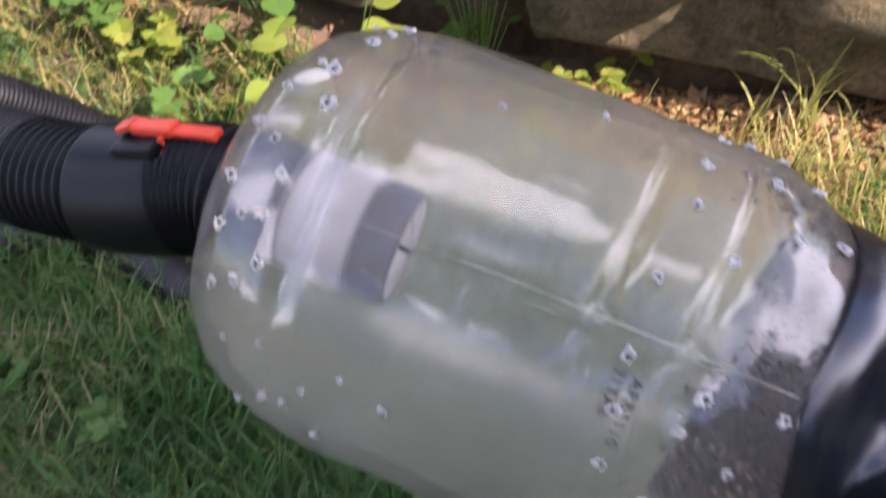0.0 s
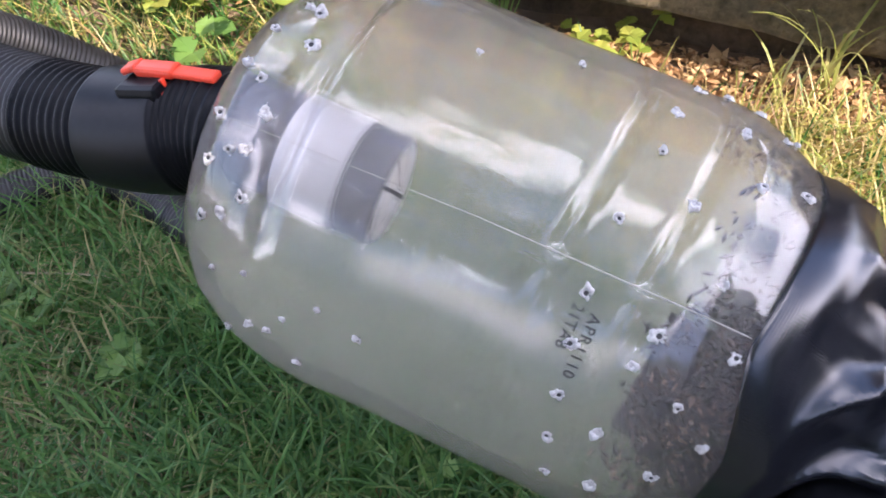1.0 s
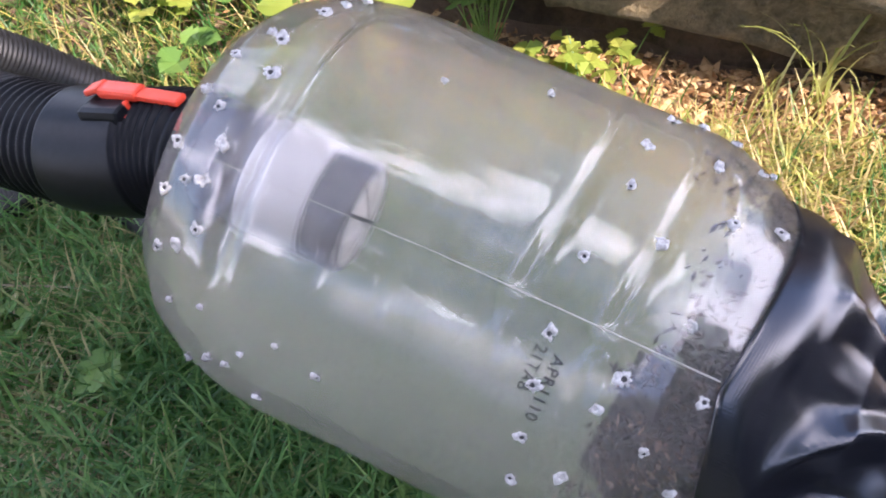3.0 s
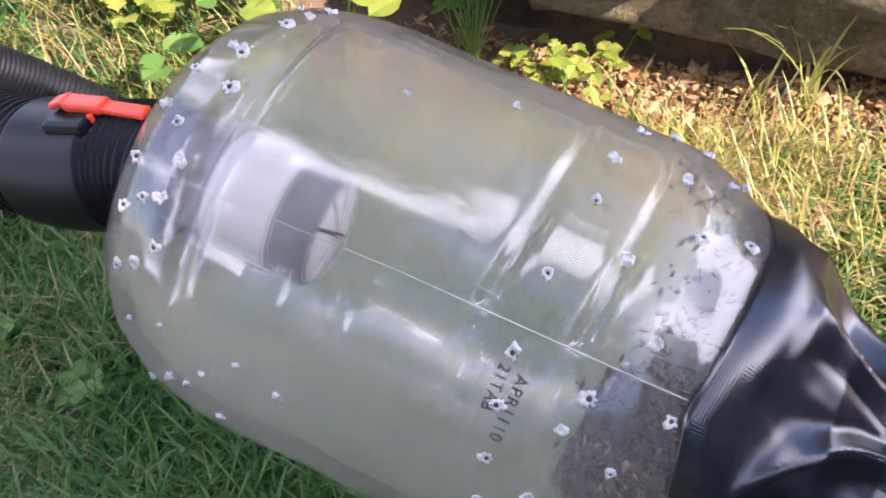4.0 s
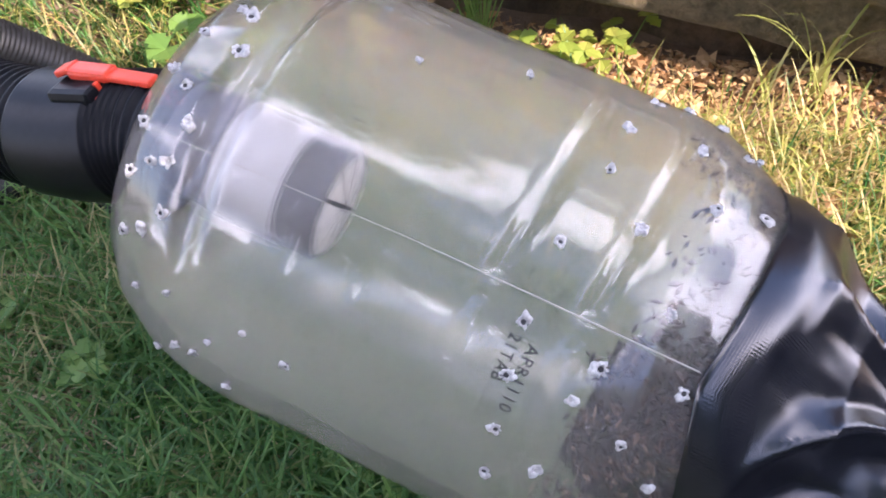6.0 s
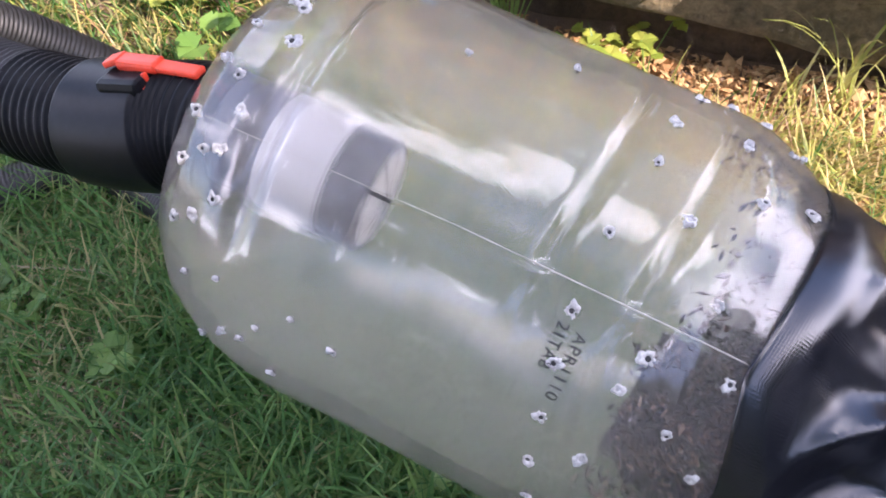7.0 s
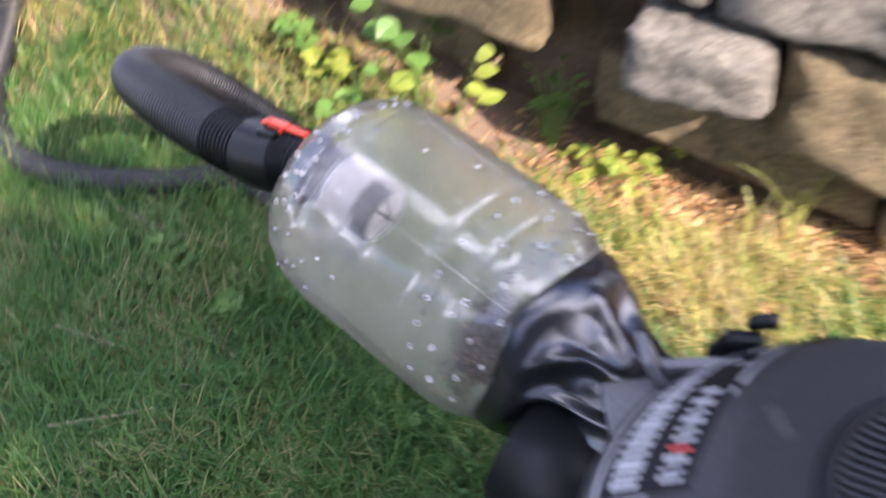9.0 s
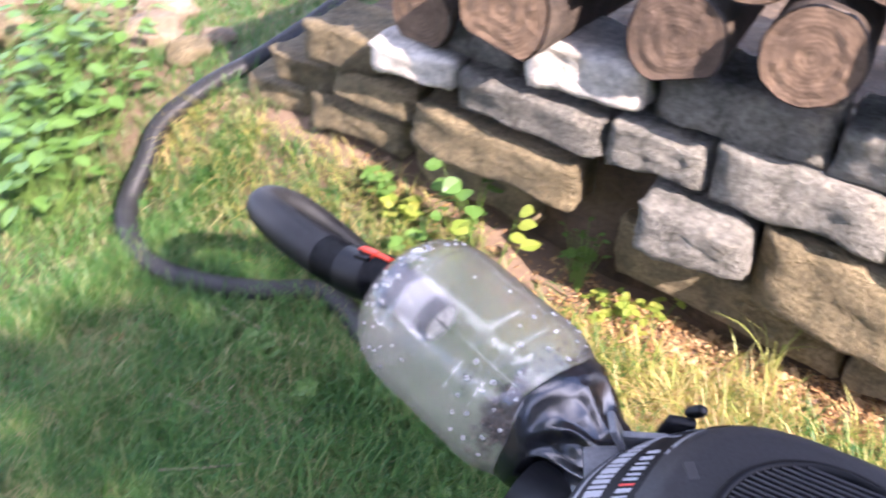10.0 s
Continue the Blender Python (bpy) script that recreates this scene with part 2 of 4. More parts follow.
MAT_HEDGE = leafy("hedge_leaf", [(0.15, (0.03, 0.06, 0.02)), (0.5, (0.05, 0.10, 0.03)), (0.9, (0.08, 0.14, 0.04))])


# ---- mesh helpers ----
def put(name, verts, faces, mat, parent=None, label="", smooth=False):
    me = bpy.data.meshes.new(name)
    me.from_pydata([tuple(v) for v in verts], [], faces)
    me.materials.append(mat)
    if smooth:
        me.polygons.foreach_set("use_smooth", [True] * len(me.polygons))
    ob = new(name, me)
    if parent:
        ob.parent = parent
    if label:
        tagged(ob, label)
    return ob


def part(name, bm, mat, parent=None, label="", smooth=False):
    """Links a bmesh as one mesh object under a thing or a part."""
    me = bpy.data.meshes.new(name)
    bm.to_mesh(me)
    bm.free()
    me.materials.append(mat)
    if smooth:
        me.polygons.foreach_set("use_smooth", [True] * len(me.polygons))
    ob = new(name, me)
    if parent:
        ob.parent = parent
    if label:
        tagged(ob, label)
    return ob


def lathe(profile, segs=64, wobble=None):
    """A surface of revolution round the local x axis from rows of (along, radius)."""
    verts, faces = [], []
    for i, (a, r) in enumerate(profile):
        for j in range(segs):
            th = 2 * math.pi * j / segs
            rr = r + (wobble(a, th) if wobble else 0)
            verts.append((a, -rr * math.sin(th), rr * math.cos(th)))
    for i in range(len(profile) - 1):
        for j in range(segs):
            k = (j + 1) % segs
            faces.append((i * segs + j, i * segs + k, (i + 1) * segs + k, (i + 1) * segs + j))
    return verts, faces


def spline(points, n):
    """Evenly stepped Catmull-Rom points through the given ones."""
    pts = [Vector(p) for p in points]
    pts = [pts[0] * 2 - pts[1]] + pts + [pts[-1] * 2 - pts[-2]]
    raw = []
    for i in range(1, len(pts) - 2):
        p0, p1, p2, p3 = pts[i - 1:i + 3]
        for s in range(24):
            u = s / 24
            raw.append(0.5 * ((2 * p1) + (p2 - p0) * u + (2 * p0 - 5 * p1 + 4 * p2 - p3) * u * u + (3 * p1 - p0 - 3 * p2 + p3) * u ** 3))
    raw.append(pts[-2])
    run = [0.0]
    for a, b in zip(raw, raw[1:]):
        run.append(run[-1] + (b - a).length)
    out, k = [], 0
    for i in range(n):
        s = run[-1] * i / (n - 1)
        while k < len(run) - 2 and run[k + 1] < s:
            k += 1
        u = (s - run[k]) / max(1e-9, run[k + 1] - run[k])
        out.append(raw[k].lerp(raw[k + 1], min(1, max(0, u))))
    return out, run[-1]


def tube(points, radius, segs=20):
    """A tube along points; radius is a function of the step's number. Also gives the UV grid's size."""
    verts, faces = [], []
    side = Vector((0, 0, 1))
    for i, p in enumerate(points):
        a = (points[min(i + 1, len(points) - 1)] - points[max(i - 1, 0)]).normalized()
        side = (side - a * side.dot(a)).normalized()
        other = a.cross(side)
        for j in range(segs):
            th = 2 * math.pi * j / segs
            r = radius(i, th)
            verts.append(p + side * (r * math.cos(th)) + other * (r * math.sin(th)))
    for i in range(len(points) - 1):
        for j in range(segs):
            k = (j + 1) % segs
            faces.append((i * segs + j, i * segs + k, (i + 1) * segs + k, (i + 1) * segs + j))
    return verts, faces


def box(bm, size, at=(0, 0, 0), turn=None, bevel=0.0):
    """A bevelled block added to a bmesh."""
    m = Matrix.Translation(at) @ (turn or Matrix()) @ Matrix.Diagonal((*size, 1))
    made = bmesh.ops.create_cube(bm, size=1, matrix=m)
    if bevel:
        edges = list({e for v in made["verts"] for e in v.link_edges})
        bmesh.ops.bevel(bm, geom=edges, offset=bevel, segments=2, affect="EDGES", profile=0.6)


def smoothstep(v):
    v = min(1.0, max(0.0, v))
    return v * v * (3 - 2 * v)


# ---- ground ----
WALL_Y = 1.40


def ground_z(x, y):
    """Flat lawn that climbs in a bank to the foot of the wall, more so towards the wall's low end."""
    rise = 0.30 * smoothstep((0.55 - x) / 1.5)
    z = rise * smoothstep((y - 1.02) / 0.5) + 0.012 * noise.noise(Vector((x * 3, y * 3, 0)))
    return z


def build_ground():
    xs = np.concatenate([np.linspace(-60, -4, 12), np.linspace(-3.8, 2.2, 121), np.linspace(3, 60, 12)])
    ys = np.concatenate([np.linspace(-60, -2, 12), np.linspace(-1.8, 4.0, 117), np.linspace(5, 60, 12)])
    verts, faces = [], []
    for y in ys:
        for x in xs:
            near = abs(x) < 4 and -2 < y < 4.2
            verts.append((x, y, ground_z(x, y) + (0.006 * noise.noise(Vector((x * 17, y * 17, 2))) if near else 0)))
    w = len(xs)
    for j in range(len(ys) - 1):
        for i in range(w - 1):
            faces.append((j * w + i, j * w + i + 1, (j + 1) * w + i + 1, (j + 1) * w + i))
    m, t, p = material("lawn_soil")
    big = noise_of(t, 5, 6, 0.7)
    small = noise_of(t, 60, 5, 0.7)
    col = ramp(t, big, [(0.3, (0.035, 0.05, 0.016)), (0.5, (0.07, 0.075, 0.028)), (0.7, (0.15, 0.12, 0.06))])
    col = mixed(t, col, ramp(t, small, [(0.3, (0.5, 0.5, 0.5)), (0.7, (1.4, 1.35, 1.2))]), 0.8, "MULTIPLY")
    # bare crumbly soil along the wall
    at = t.nodes.new("ShaderNodeTexCoord")
    cut = t.nodes.new("ShaderNodeSeparateXYZ")
    t.links.new(at.outputs["Object"], cut.inputs[0])
    edge = t.nodes.new("ShaderNodeMath")
    edge.operation = "MULTIPLY_ADD"
    t.links.new(big, edge.inputs[0])
    edge.inputs[1].default_value = 0.25
    t.links.new(cut.outputs["Y"], edge.inputs[2])
    span = t.nodes.new("ShaderNodeMapRange")
    t.links.new(edge.outputs[0], span.inputs["Value"])
    span.inputs["From Min"].default_value, span.inputs["From Max"].default_value = 1.30, 1.42
    col = mixed(t, col, mixed(t, (0.10, 0.066, 0.043), (0.21, 0.145, 0.095), small), span.outputs[0])
    t.links.new(col, p.inputs["Base Color"])
    p.inputs["Roughness"].default_value = 0.95
    bump(t, small, 0.8, 0.01, p)
    ob = put("ground", verts, faces, m, smooth=True)
    tagged(ob, "trodden lawn soil rising to the foot of a stone wall", "ground", kind="structure")


build_ground()


def blades(name, spots, length, width, mat, lean=0.6, seed=1):
    """Many bent grass blades in one mesh; each is a narrow strip that tapers to a point."""
    rnd = random.Random(seed)
    verts, faces = [], []
    for x, y in spots:
        z = ground_z(x, y) - 0.004
        L = length * rnd.uniform(0.45, 1.25)
        w = width * rnd.uniform(0.6, 1.3)
        az = rnd.uniform(0, 2 * math.pi)
        tilt = lean * rnd.uniform(0.3, 1.3)
        dx, dy = math.cos(az), math.sin(az)
        sx, sy = -dy * w / 2, dx * w / 2
        b = len(verts)
        for s, wd in ((0, 1.0), (0.45, 0.9), (0.8, 0.55), (1.0, 0.0)):
            ang = tilt * (0.4 + 1.1 * s)
            px, pz = L * s * math.sin(ang), L * s * math.cos(ang)
            c = (x + dx * px, y + dy * px, z + max(pz, 0.002))
            if wd:
                verts += [(c[0] - sx * wd, c[1] - sy * wd, c[2]), (c[0] + sx * wd, c[1] + sy * wd, c[2])]
            else:
                verts.append(c)
        faces += [(b, b + 1, b + 3, b + 2), (b + 2, b + 3, b + 5, b + 4), (b + 4, b + 5, b + 6)]
    return put(name, verts, faces, mat)


def scatter(n, x0, x1, y0, y1, keep, seed):
    rnd = random.Random(seed)
    out = []
    while len(out) < n:
        x, y = rnd.uniform(x0, x1), rnd.uniform(y0, y1)
        if rnd.random() < keep(x, y):
            out.append((x, y))
    return out


def green_here(x, y):
    """Green lawn away from the wall, thin where the soil is bare."""
    patch = 0.65 + 0.7 * noise.noise(Vector((x * 4, y * 4, 5)))
    return max(0.12, min(1, patch)) * (1 - 0.74 * smoothstep((y - 1.0 + 0.12 * x) / 0.25)) * (1 - 0.92 * smoothstep((y - 1.21 - 0.16 * smoothstep((-0.08 - x) / 0.2)) / 0.08))


def straw_here(x, y):
    return (0.22 + 0.78 * smoothstep((x + 0.15) / 0.4)) * (1 - 0.6 * smoothstep((x - 0.68) / 0.2)) * smoothstep((y - 0.95 + 0.12 * x) / 0.2) * (1 - smoothstep((y - 1.25 - 0.13 * smoothstep((-0.08 - x) / 0.2)) / 0.08)) * max(0.1, 0.7 + 0.8 * noise.noise(Vector((x * 5, y * 5, 9)))) * (1 - 0.85 * smoothstep((y - 1.20) / 0.08) * smoothstep((x + 0.12) / 0.1) * smoothstep((0.42 - x) / 0.15))


tagged(blades("lawn_grass", scatter(82000, -1.1, 0.95, -0.15, 1.36, green_here, 3), 0.092, 0.0036, MAT_GRASS, 0.85, 11), "short green lawn grass with dry blades", "grass", kind="stuff")
tagged(blades("thatch", scatter(24000, -1.2, 0.9, -0.15, 1.2, lambda x, y: max(0.08, 0.45 - 1.1 * noise.noise(Vector((x * 4, y * 4, 5))) + 0.6 * smoothstep((-0.25 - x) / 0.4)) * (1 - 0.75 * smoothstep((y - 0.82) / 0.15)), 6), 0.055, 0.0027, MAT_THATCH, 1.6, 14), "flat dead grass lying between the green blades", "dry grass", kind="stuff")
tagged(blades("far_lawn_grass", scatter(42000, -3.9, -0.95, 0.0, 3.6, lambda x, y: 1 - 0.4 * smoothstep((y - 2) / 1), 4), 0.075, 0.0050, MAT_GRASS, 0.8, 12), "longer green lawn grass beyond the hose", "grass", kind="stuff")
tagged(blades("dry_grass", scatter(8000, -1.3, 1.1, 0.9, 1.40, straw_here, 5), 0.105, 0.0029, MAT_STRAW, 1.05, 13), "sunlit yellow dry grass beside the wall", "dry grass", kind="stuff")


def build_litter():
    """Brown chips and shrivelled leaf scraps on the soil at the foot of the wall."""
    rnd = random.Random(15)
    verts, faces = [], []
    for x, y in scatter(9500, -0.6, 1.1, 1.02, 1.45, lambda x, y: smoothstep((y - 1.0) / 0.25) * (0.06 + 0.94 * smoothstep((x + 0.1) / 0.45)), 16):
        c = Vector((x, y, ground_z(x, y) + rnd.uniform(0.0, 0.014)))
        d = Vector((rnd.gauss(0, 1), rnd.gauss(0, 1), rnd.gauss(0, 0.45))).normalized()
        e = d.cross(Vector((rnd.gauss(0, 0.4), rnd.gauss(0, 0.4), 1))).normalized()
        L = rnd.uniform(0.004, 0.010) * (2.2 if rnd.random() < 0.08 else 1)
        w = L * rnd.uniform(0.25, 0.7)
        up = Vector((0, 0, L * rnd.uniform(0.1, 0.5)))
        b = len(verts)
        verts += [c - d * L, c + e * w + up * 0.3, c + d * L, c - e * w + up * 0.3, c + up]
        faces += [(b, b + 1, b + 4), (b + 1, b + 2, b + 4), (b + 2, b + 3, b + 4), (b + 3, b, b + 4)]
    tagged(put("leaf_litter", verts, faces, MAT_DRYLEAF), "brown chips and dry leaf scraps beside the wall", "leaf litter", kind="stuff")


build_litter()


def leaf_shape(bm, at, run, up, L, wide, lobes=0, cup=0.15):
    """One leaf as a fan of facets round its midrib, lobed where asked."""
    run = run.normalized()
    side = up.cross(run).normalized()
    nrm = run.cross(side)
    mid = [bm.verts.new(at + run * (L * t) - nrm * (cup * L * (t - 0.5) ** 2)) for t in (0, 0.33, 0.66, 1.0)]
    for sgn in (-1, 1):
        edge = []
        steps = 8
        for k in range(1, steps):
            t = k / steps
            w = wide * math.sin(math.pi * t ** 0.85) ** 0.8 * (1 + (0.28 * math.cos(2 * math.pi * lobes * t) if lobes else 0))
            edge.append(bm.verts.new(at + run * (L * t) + side * (sgn * w) + nrm * (cup * w * 0.8)))
        ring = edge + [mid[3], mid[2], mid[1], mid[0]]
        bm.faces.new(ring if sgn > 0 else ring[::-1])


def plant(name, x, y, height, leaves, size, label, seed, mat=None, lobes=3, lean=0.5, wide=0.42, base_z=None, spread=0.0):
    """A small herb: bent stems from one root, each with leaves."""
    rnd = random.Random(seed)
    thing = new(name)
    z = ground_z(x, y) if base_z is None else base_z
    thing.matrix_world = pose(x, y, z)
    tagged(thing, label, "plant")
    for k in range(leaves):
        az = rnd.uniform(0, 6.28)
        out = lean * rnd.uniform(0.2, 1.0) * height
        root = Vector((rnd.gauss(0, spread), rnd.gauss(0, spread), 0))
        top = root + Vector((math.cos(az) * out, math.sin(az) * out, height * rnd.uniform(0.45, 1.0)))
        d = top - root
        m = Matrix.Translation(root + d / 2) @ d.to_track_quat("Z", "Y").to_matrix().to_4x4()
        bm = bmesh.new()
        bmesh.ops.create_cone(bm, cap_ends=False, segments=5, radius1=0.0016, radius2=0.0009, depth=d.length, matrix=m)
        stem = part("stem", bm, MAT_LEAF, thing)
        bm = bmesh.new()
        for j in range(3 if lobes else 1):
            a2 = az + (j - 1) * 1.5 * (1 if lobes else 0) + rnd.uniform(-0.3, 0.3)
            run = Vector((math.cos(a2), math.sin(a2), rnd.uniform(-0.35, 0.25)))
            leaf_shape(bm, top, run, Vector((rnd.gauss(0, 0.25), rnd.gauss(0, 0.25), 1)), size * rnd.uniform(0.7, 1.15), size * wide, lobes)
        part("leaf", bm, mat or MAT_LEAF, stem)


plant("clover_plant", -0.273, 0.744, 0.045, 7, 0.022, "small three-lobed green weed in the lawn", 41)
plant("clover_plant", -0.221, 0.844, 0.04, 6, 0.02, "small three-lobed green weed in the lawn", 42)
plant("clover_plant", -0.43, 0.795, 0.05, 7, 0.022, "small three-lobed green weed in the lawn", 43)
plant("clover_plant", 0.09, 0.690, 0.045, 5, 0.026, "small broad-lobed green weed under the jar", 44)
plant("clover_plant", 0.155, 0.690, 0.05, 6, 0.028, "small broad-lobed green weed under the jar", 45)
plant("clover_plant", -0.50, 0.82, 0.05, 9, 0.026, "low dark green weed in the lawn", 46)
plant("clover_plant", -0.36, 0.36, 0.04, 6, 0.03, "flat round-leaved green weed in the lawn", 47)
plant("clover_plant", -0.26, 0.745, 0.05, 5, 0.026, "low dark green weed in the lawn", 48)
# lime instead of leaf green: the sun on this weed is in its colour
plant("wall_weed", -0.40, 1.30, 0.10, 8, 0.035, "sunlit lobed green weed by the wall", 51, MAT_LIME_SUNLIT)
plant("wall_weed", -0.49, 1.34, 0.09, 7, 0.034, "sunlit lobed green weed by the wall", 52)
plant("wall_weed", -0.235, 1.33, 0.10, 7, 0.045, "broad-leaved green weed by the wall", 53, lobes=0)
plant("wall_weed", 0.06, 1.40, 0.10, 9, 0.028, "feathery green weed by the wall", 54)
plant("wall_weed", 0.27, 1.37, 0.075, 15, 0.026, "yellow-green lobed weed in the sun by the wall", 55, MAT_LIME_SUNLIT, spread=0.035)
plant("wall_weed", 0.20, 1.35, 0.05, 9, 0.024, "yellow-green lobed weed in the sun by the wall", 56, MAT_LIME_SUNLIT, spread=0.03)
# broad leaves take the lime colour to look sunlit
plant("tall_weed", -0.10, 1.24, 0.27, 9, 0.052, "tall weed with broad leaves coloured sunlit green by the wall", 57, MAT_LIME_SUNLIT, lobes=0, lean=0.45)
plant("tall_weed", -0.22, 1.36, 0.25, 10, 0.05, "tall weed with rounded green leaves by the wall", 58, lobes=0, wide=0.5, lean=0.35)
plant("wall_weed", -0.285, 1.17, 0.17, 3, 0.04, "upright lobed green weed by the wall", 59, lean=0.15)
plant("tall_weed", 0.09, 1.38, 0.19, 16, 0.026, "thin grey-green weed against the wall", 60, lobes=0, wide=0.25, lean=0.35)
for k, (x, y) in enumerate([(-1.50, 1.02), (-1.62, 1.12), (-1.56, 1.24), (-1.72, 1.30), (-1.80, 1.16), (-1.44, 0.90), (-1.60, 0.95), (-1.66, 1.40), (-1.85, 1.40), (-1.75, 1.02), (-1.95, 1.22)]):
    plant("leafy_shrub", x, y, 0.30, 26, 0.075, "bushy plant with pale green pointed leaves", 70 + k, lobes=0, wide=0.30, lean=0.5, spread=0.04)


def tall_tuft(x, y, n, length, seed, label):
    """A tuft of long blades that arch over."""
    rnd = random.Random(seed)
    verts, faces = [], []
    for k in range(n):
        az = rnd.uniform(0, 6.28)
        L = length * rnd.uniform(0.5, 1.0)
        w = rnd.uniform(0.0016, 0.0034)
        d = Vector((math.cos(az), math.sin(az), 0))
        e = Vector((-d.y, d.x, 0))
        root = Vector((x + rnd.gauss(0, 0.012), y + rnd.gauss(0, 0.012), ground_z(x, y)))
        b = len(verts)
        bend = rnd.uniform(0.9, 2.3)
        p, ang = root, rnd.uniform(0.05, 0.3)
        for s in range(9):
            ww = w * (1 - (s / 8) ** 2 * 0.9)
            verts += [p - e * ww, p + e * ww]
            p = p + (d * math.sin(ang) + Vector((0, 0, math.cos(ang)))) * (L / 8)
            ang += bend / 8 * (0.3 + 1.6 * s / 8)
            if p.z < root.z + 0.003:
                p.z = root.z + 0.003
        for s in range(8):
            faces.append((b + 2 * s, b + 2 * s + 1, b + 2 * s + 3, b + 2 * s + 2))
    tagged(put("grass_tuft", verts, faces, MAT_TUFT), label, "grass tuft")


tall_tuft(0.585, 1.37, 13, 0.27, 81, "tall arching yellow-green grass tuft by the wall")
tall_tuft(0.52, 1.36, 6, 0.17, 82, "arching dry grass tuft by the wall")
tall_tuft(0.60, 1.24, 9, 0.16, 83, "arching dry grass tuft beside the wall")
tall_tuft(0.43, 1.18, 10, 0.15, 84, "arching dry grass tuft beside the wall")
tall_tuft(0.72, 1.15, 9, 0.15, 85, "arching dry grass tuft beside the wall")


def fallen_leaf(x, y, L, seed, label, mat):
    rnd = random.Random(seed)
    bm = bmesh.new()
    az = rnd.uniform(0, 6.28)
    leaf_shape(bm, Vector((0, 0, 0)), Vector((math.cos(az), math.sin(az), 0.15)), Vector((0.2, 0.1, 1)), L, L * 0.36, 2, 0.5)
    ob = part("fallen_leaf", bm, mat)
    ob.matrix_world = pose(x, y, ground_z(x, y) + 0.022)
    tagged(ob, label, "leaf")


for k, (x, y, L) in enumerate([(0.595, 1.115, 0.06), (0.44, 1.23, 0.035), (0.12, 0.62, 0.04), (-0.65, 0.72, 0.05), (0.70, 1.2, 0.05), (0.50, 1.27, 0.04), (0.33, 1.30, 0.035), (-0.8, 0.62, 0.045), (0.64, 1.06, 0.05)]):
    fallen_leaf(x, y, L, 90 + k, "curled tan dry leaf lying on the grass", MAT_DRYLEAF)


def twig(points, r, label):
    pts, _ = spline(points, 24)
    v, f = tube(pts, lambda i, th: r * (1 - 0.5 * i / 23), 6)
    tagged(put("twig", v, f, MAT_TWIG, smooth=True), label, "twig")


twig([(-0.66, 0.86, 0.035), (-0.5, 0.845, 0.04), (-0.36, 0.86, 0.036), (-0.30, 0.84, 0.03)], 0.0022, "thin pale twig lying in the grass")
twig([(-0.36, 0.40, 0.04), (-0.28, 0.455, 0.045), (-0.22, 0.50, 0.05)], 0.003, "short pale twig lying in the grass")
twig([(-0.52, 0.565, 0.035), (-0.435, 0.57, 0.04), (-0.36, 0.58, 0.036)], 0.0018, "thin pale twig lying in the grass")

# ---- jar ----
AXIS = Vector((0.948, -0.182, -0.26)).normalized()
UP = (Vector((0, 0, 1)) - AXIS * AXIS.z).normalized()
SIDE = UP.cross(AXIS)
JAR = Matrix.Translation((0.28, 0.631, 0.444)) @ Matrix((AXIS, SIDE, UP)).transposed().to_4x4()
BODY = [(-0.238, 0.045), (-0.234, 0.047), (-0.230, 0.054), (-0.225, 0.077), (-0.215, 0.098), (-0.199, 0.1140), (-0.175, 0.1262), (-0.157, 0.1310), (-0.142, 0.1338), (-0.12, 0.1355),
        (-0.08, 0.1355), (-0.04, 0.1355), (0.0, 0.1355), (0.05, 0.1355),
        (0.060, 0.1350), (0.075, 0.1328), (0.092, 0.1272), (0.104, 0.1215), (0.112, 0.1175), (0.120, 0.1130), (0.130, 0.1060)]


SEGS = 240


def tape_edge(deg):
    """Where along the jar the tape begins at an angle round it: nearest the body at the seam, where its two ends meet."""
    d = (deg - 37 + 180) % 360 - 180
    return 0.0972 + (0.00058 * min(d, 30) if d > 0 else 0.00035 * min(-d, 50)) - 0.003 * smoothstep((abs(d) - 60) / 80)


def skin(a, deg, lift=0.0):
    """A point of the jar's outside at a place along it and an angle from the top towards the lawn side."""
    r = float(np.interp(a, [b[0] for b in BODY], [b[1] for b in BODY])) + lift
    return Vector((a, -r * math.sin(radians(deg)), r * math.cos(radians(deg))))


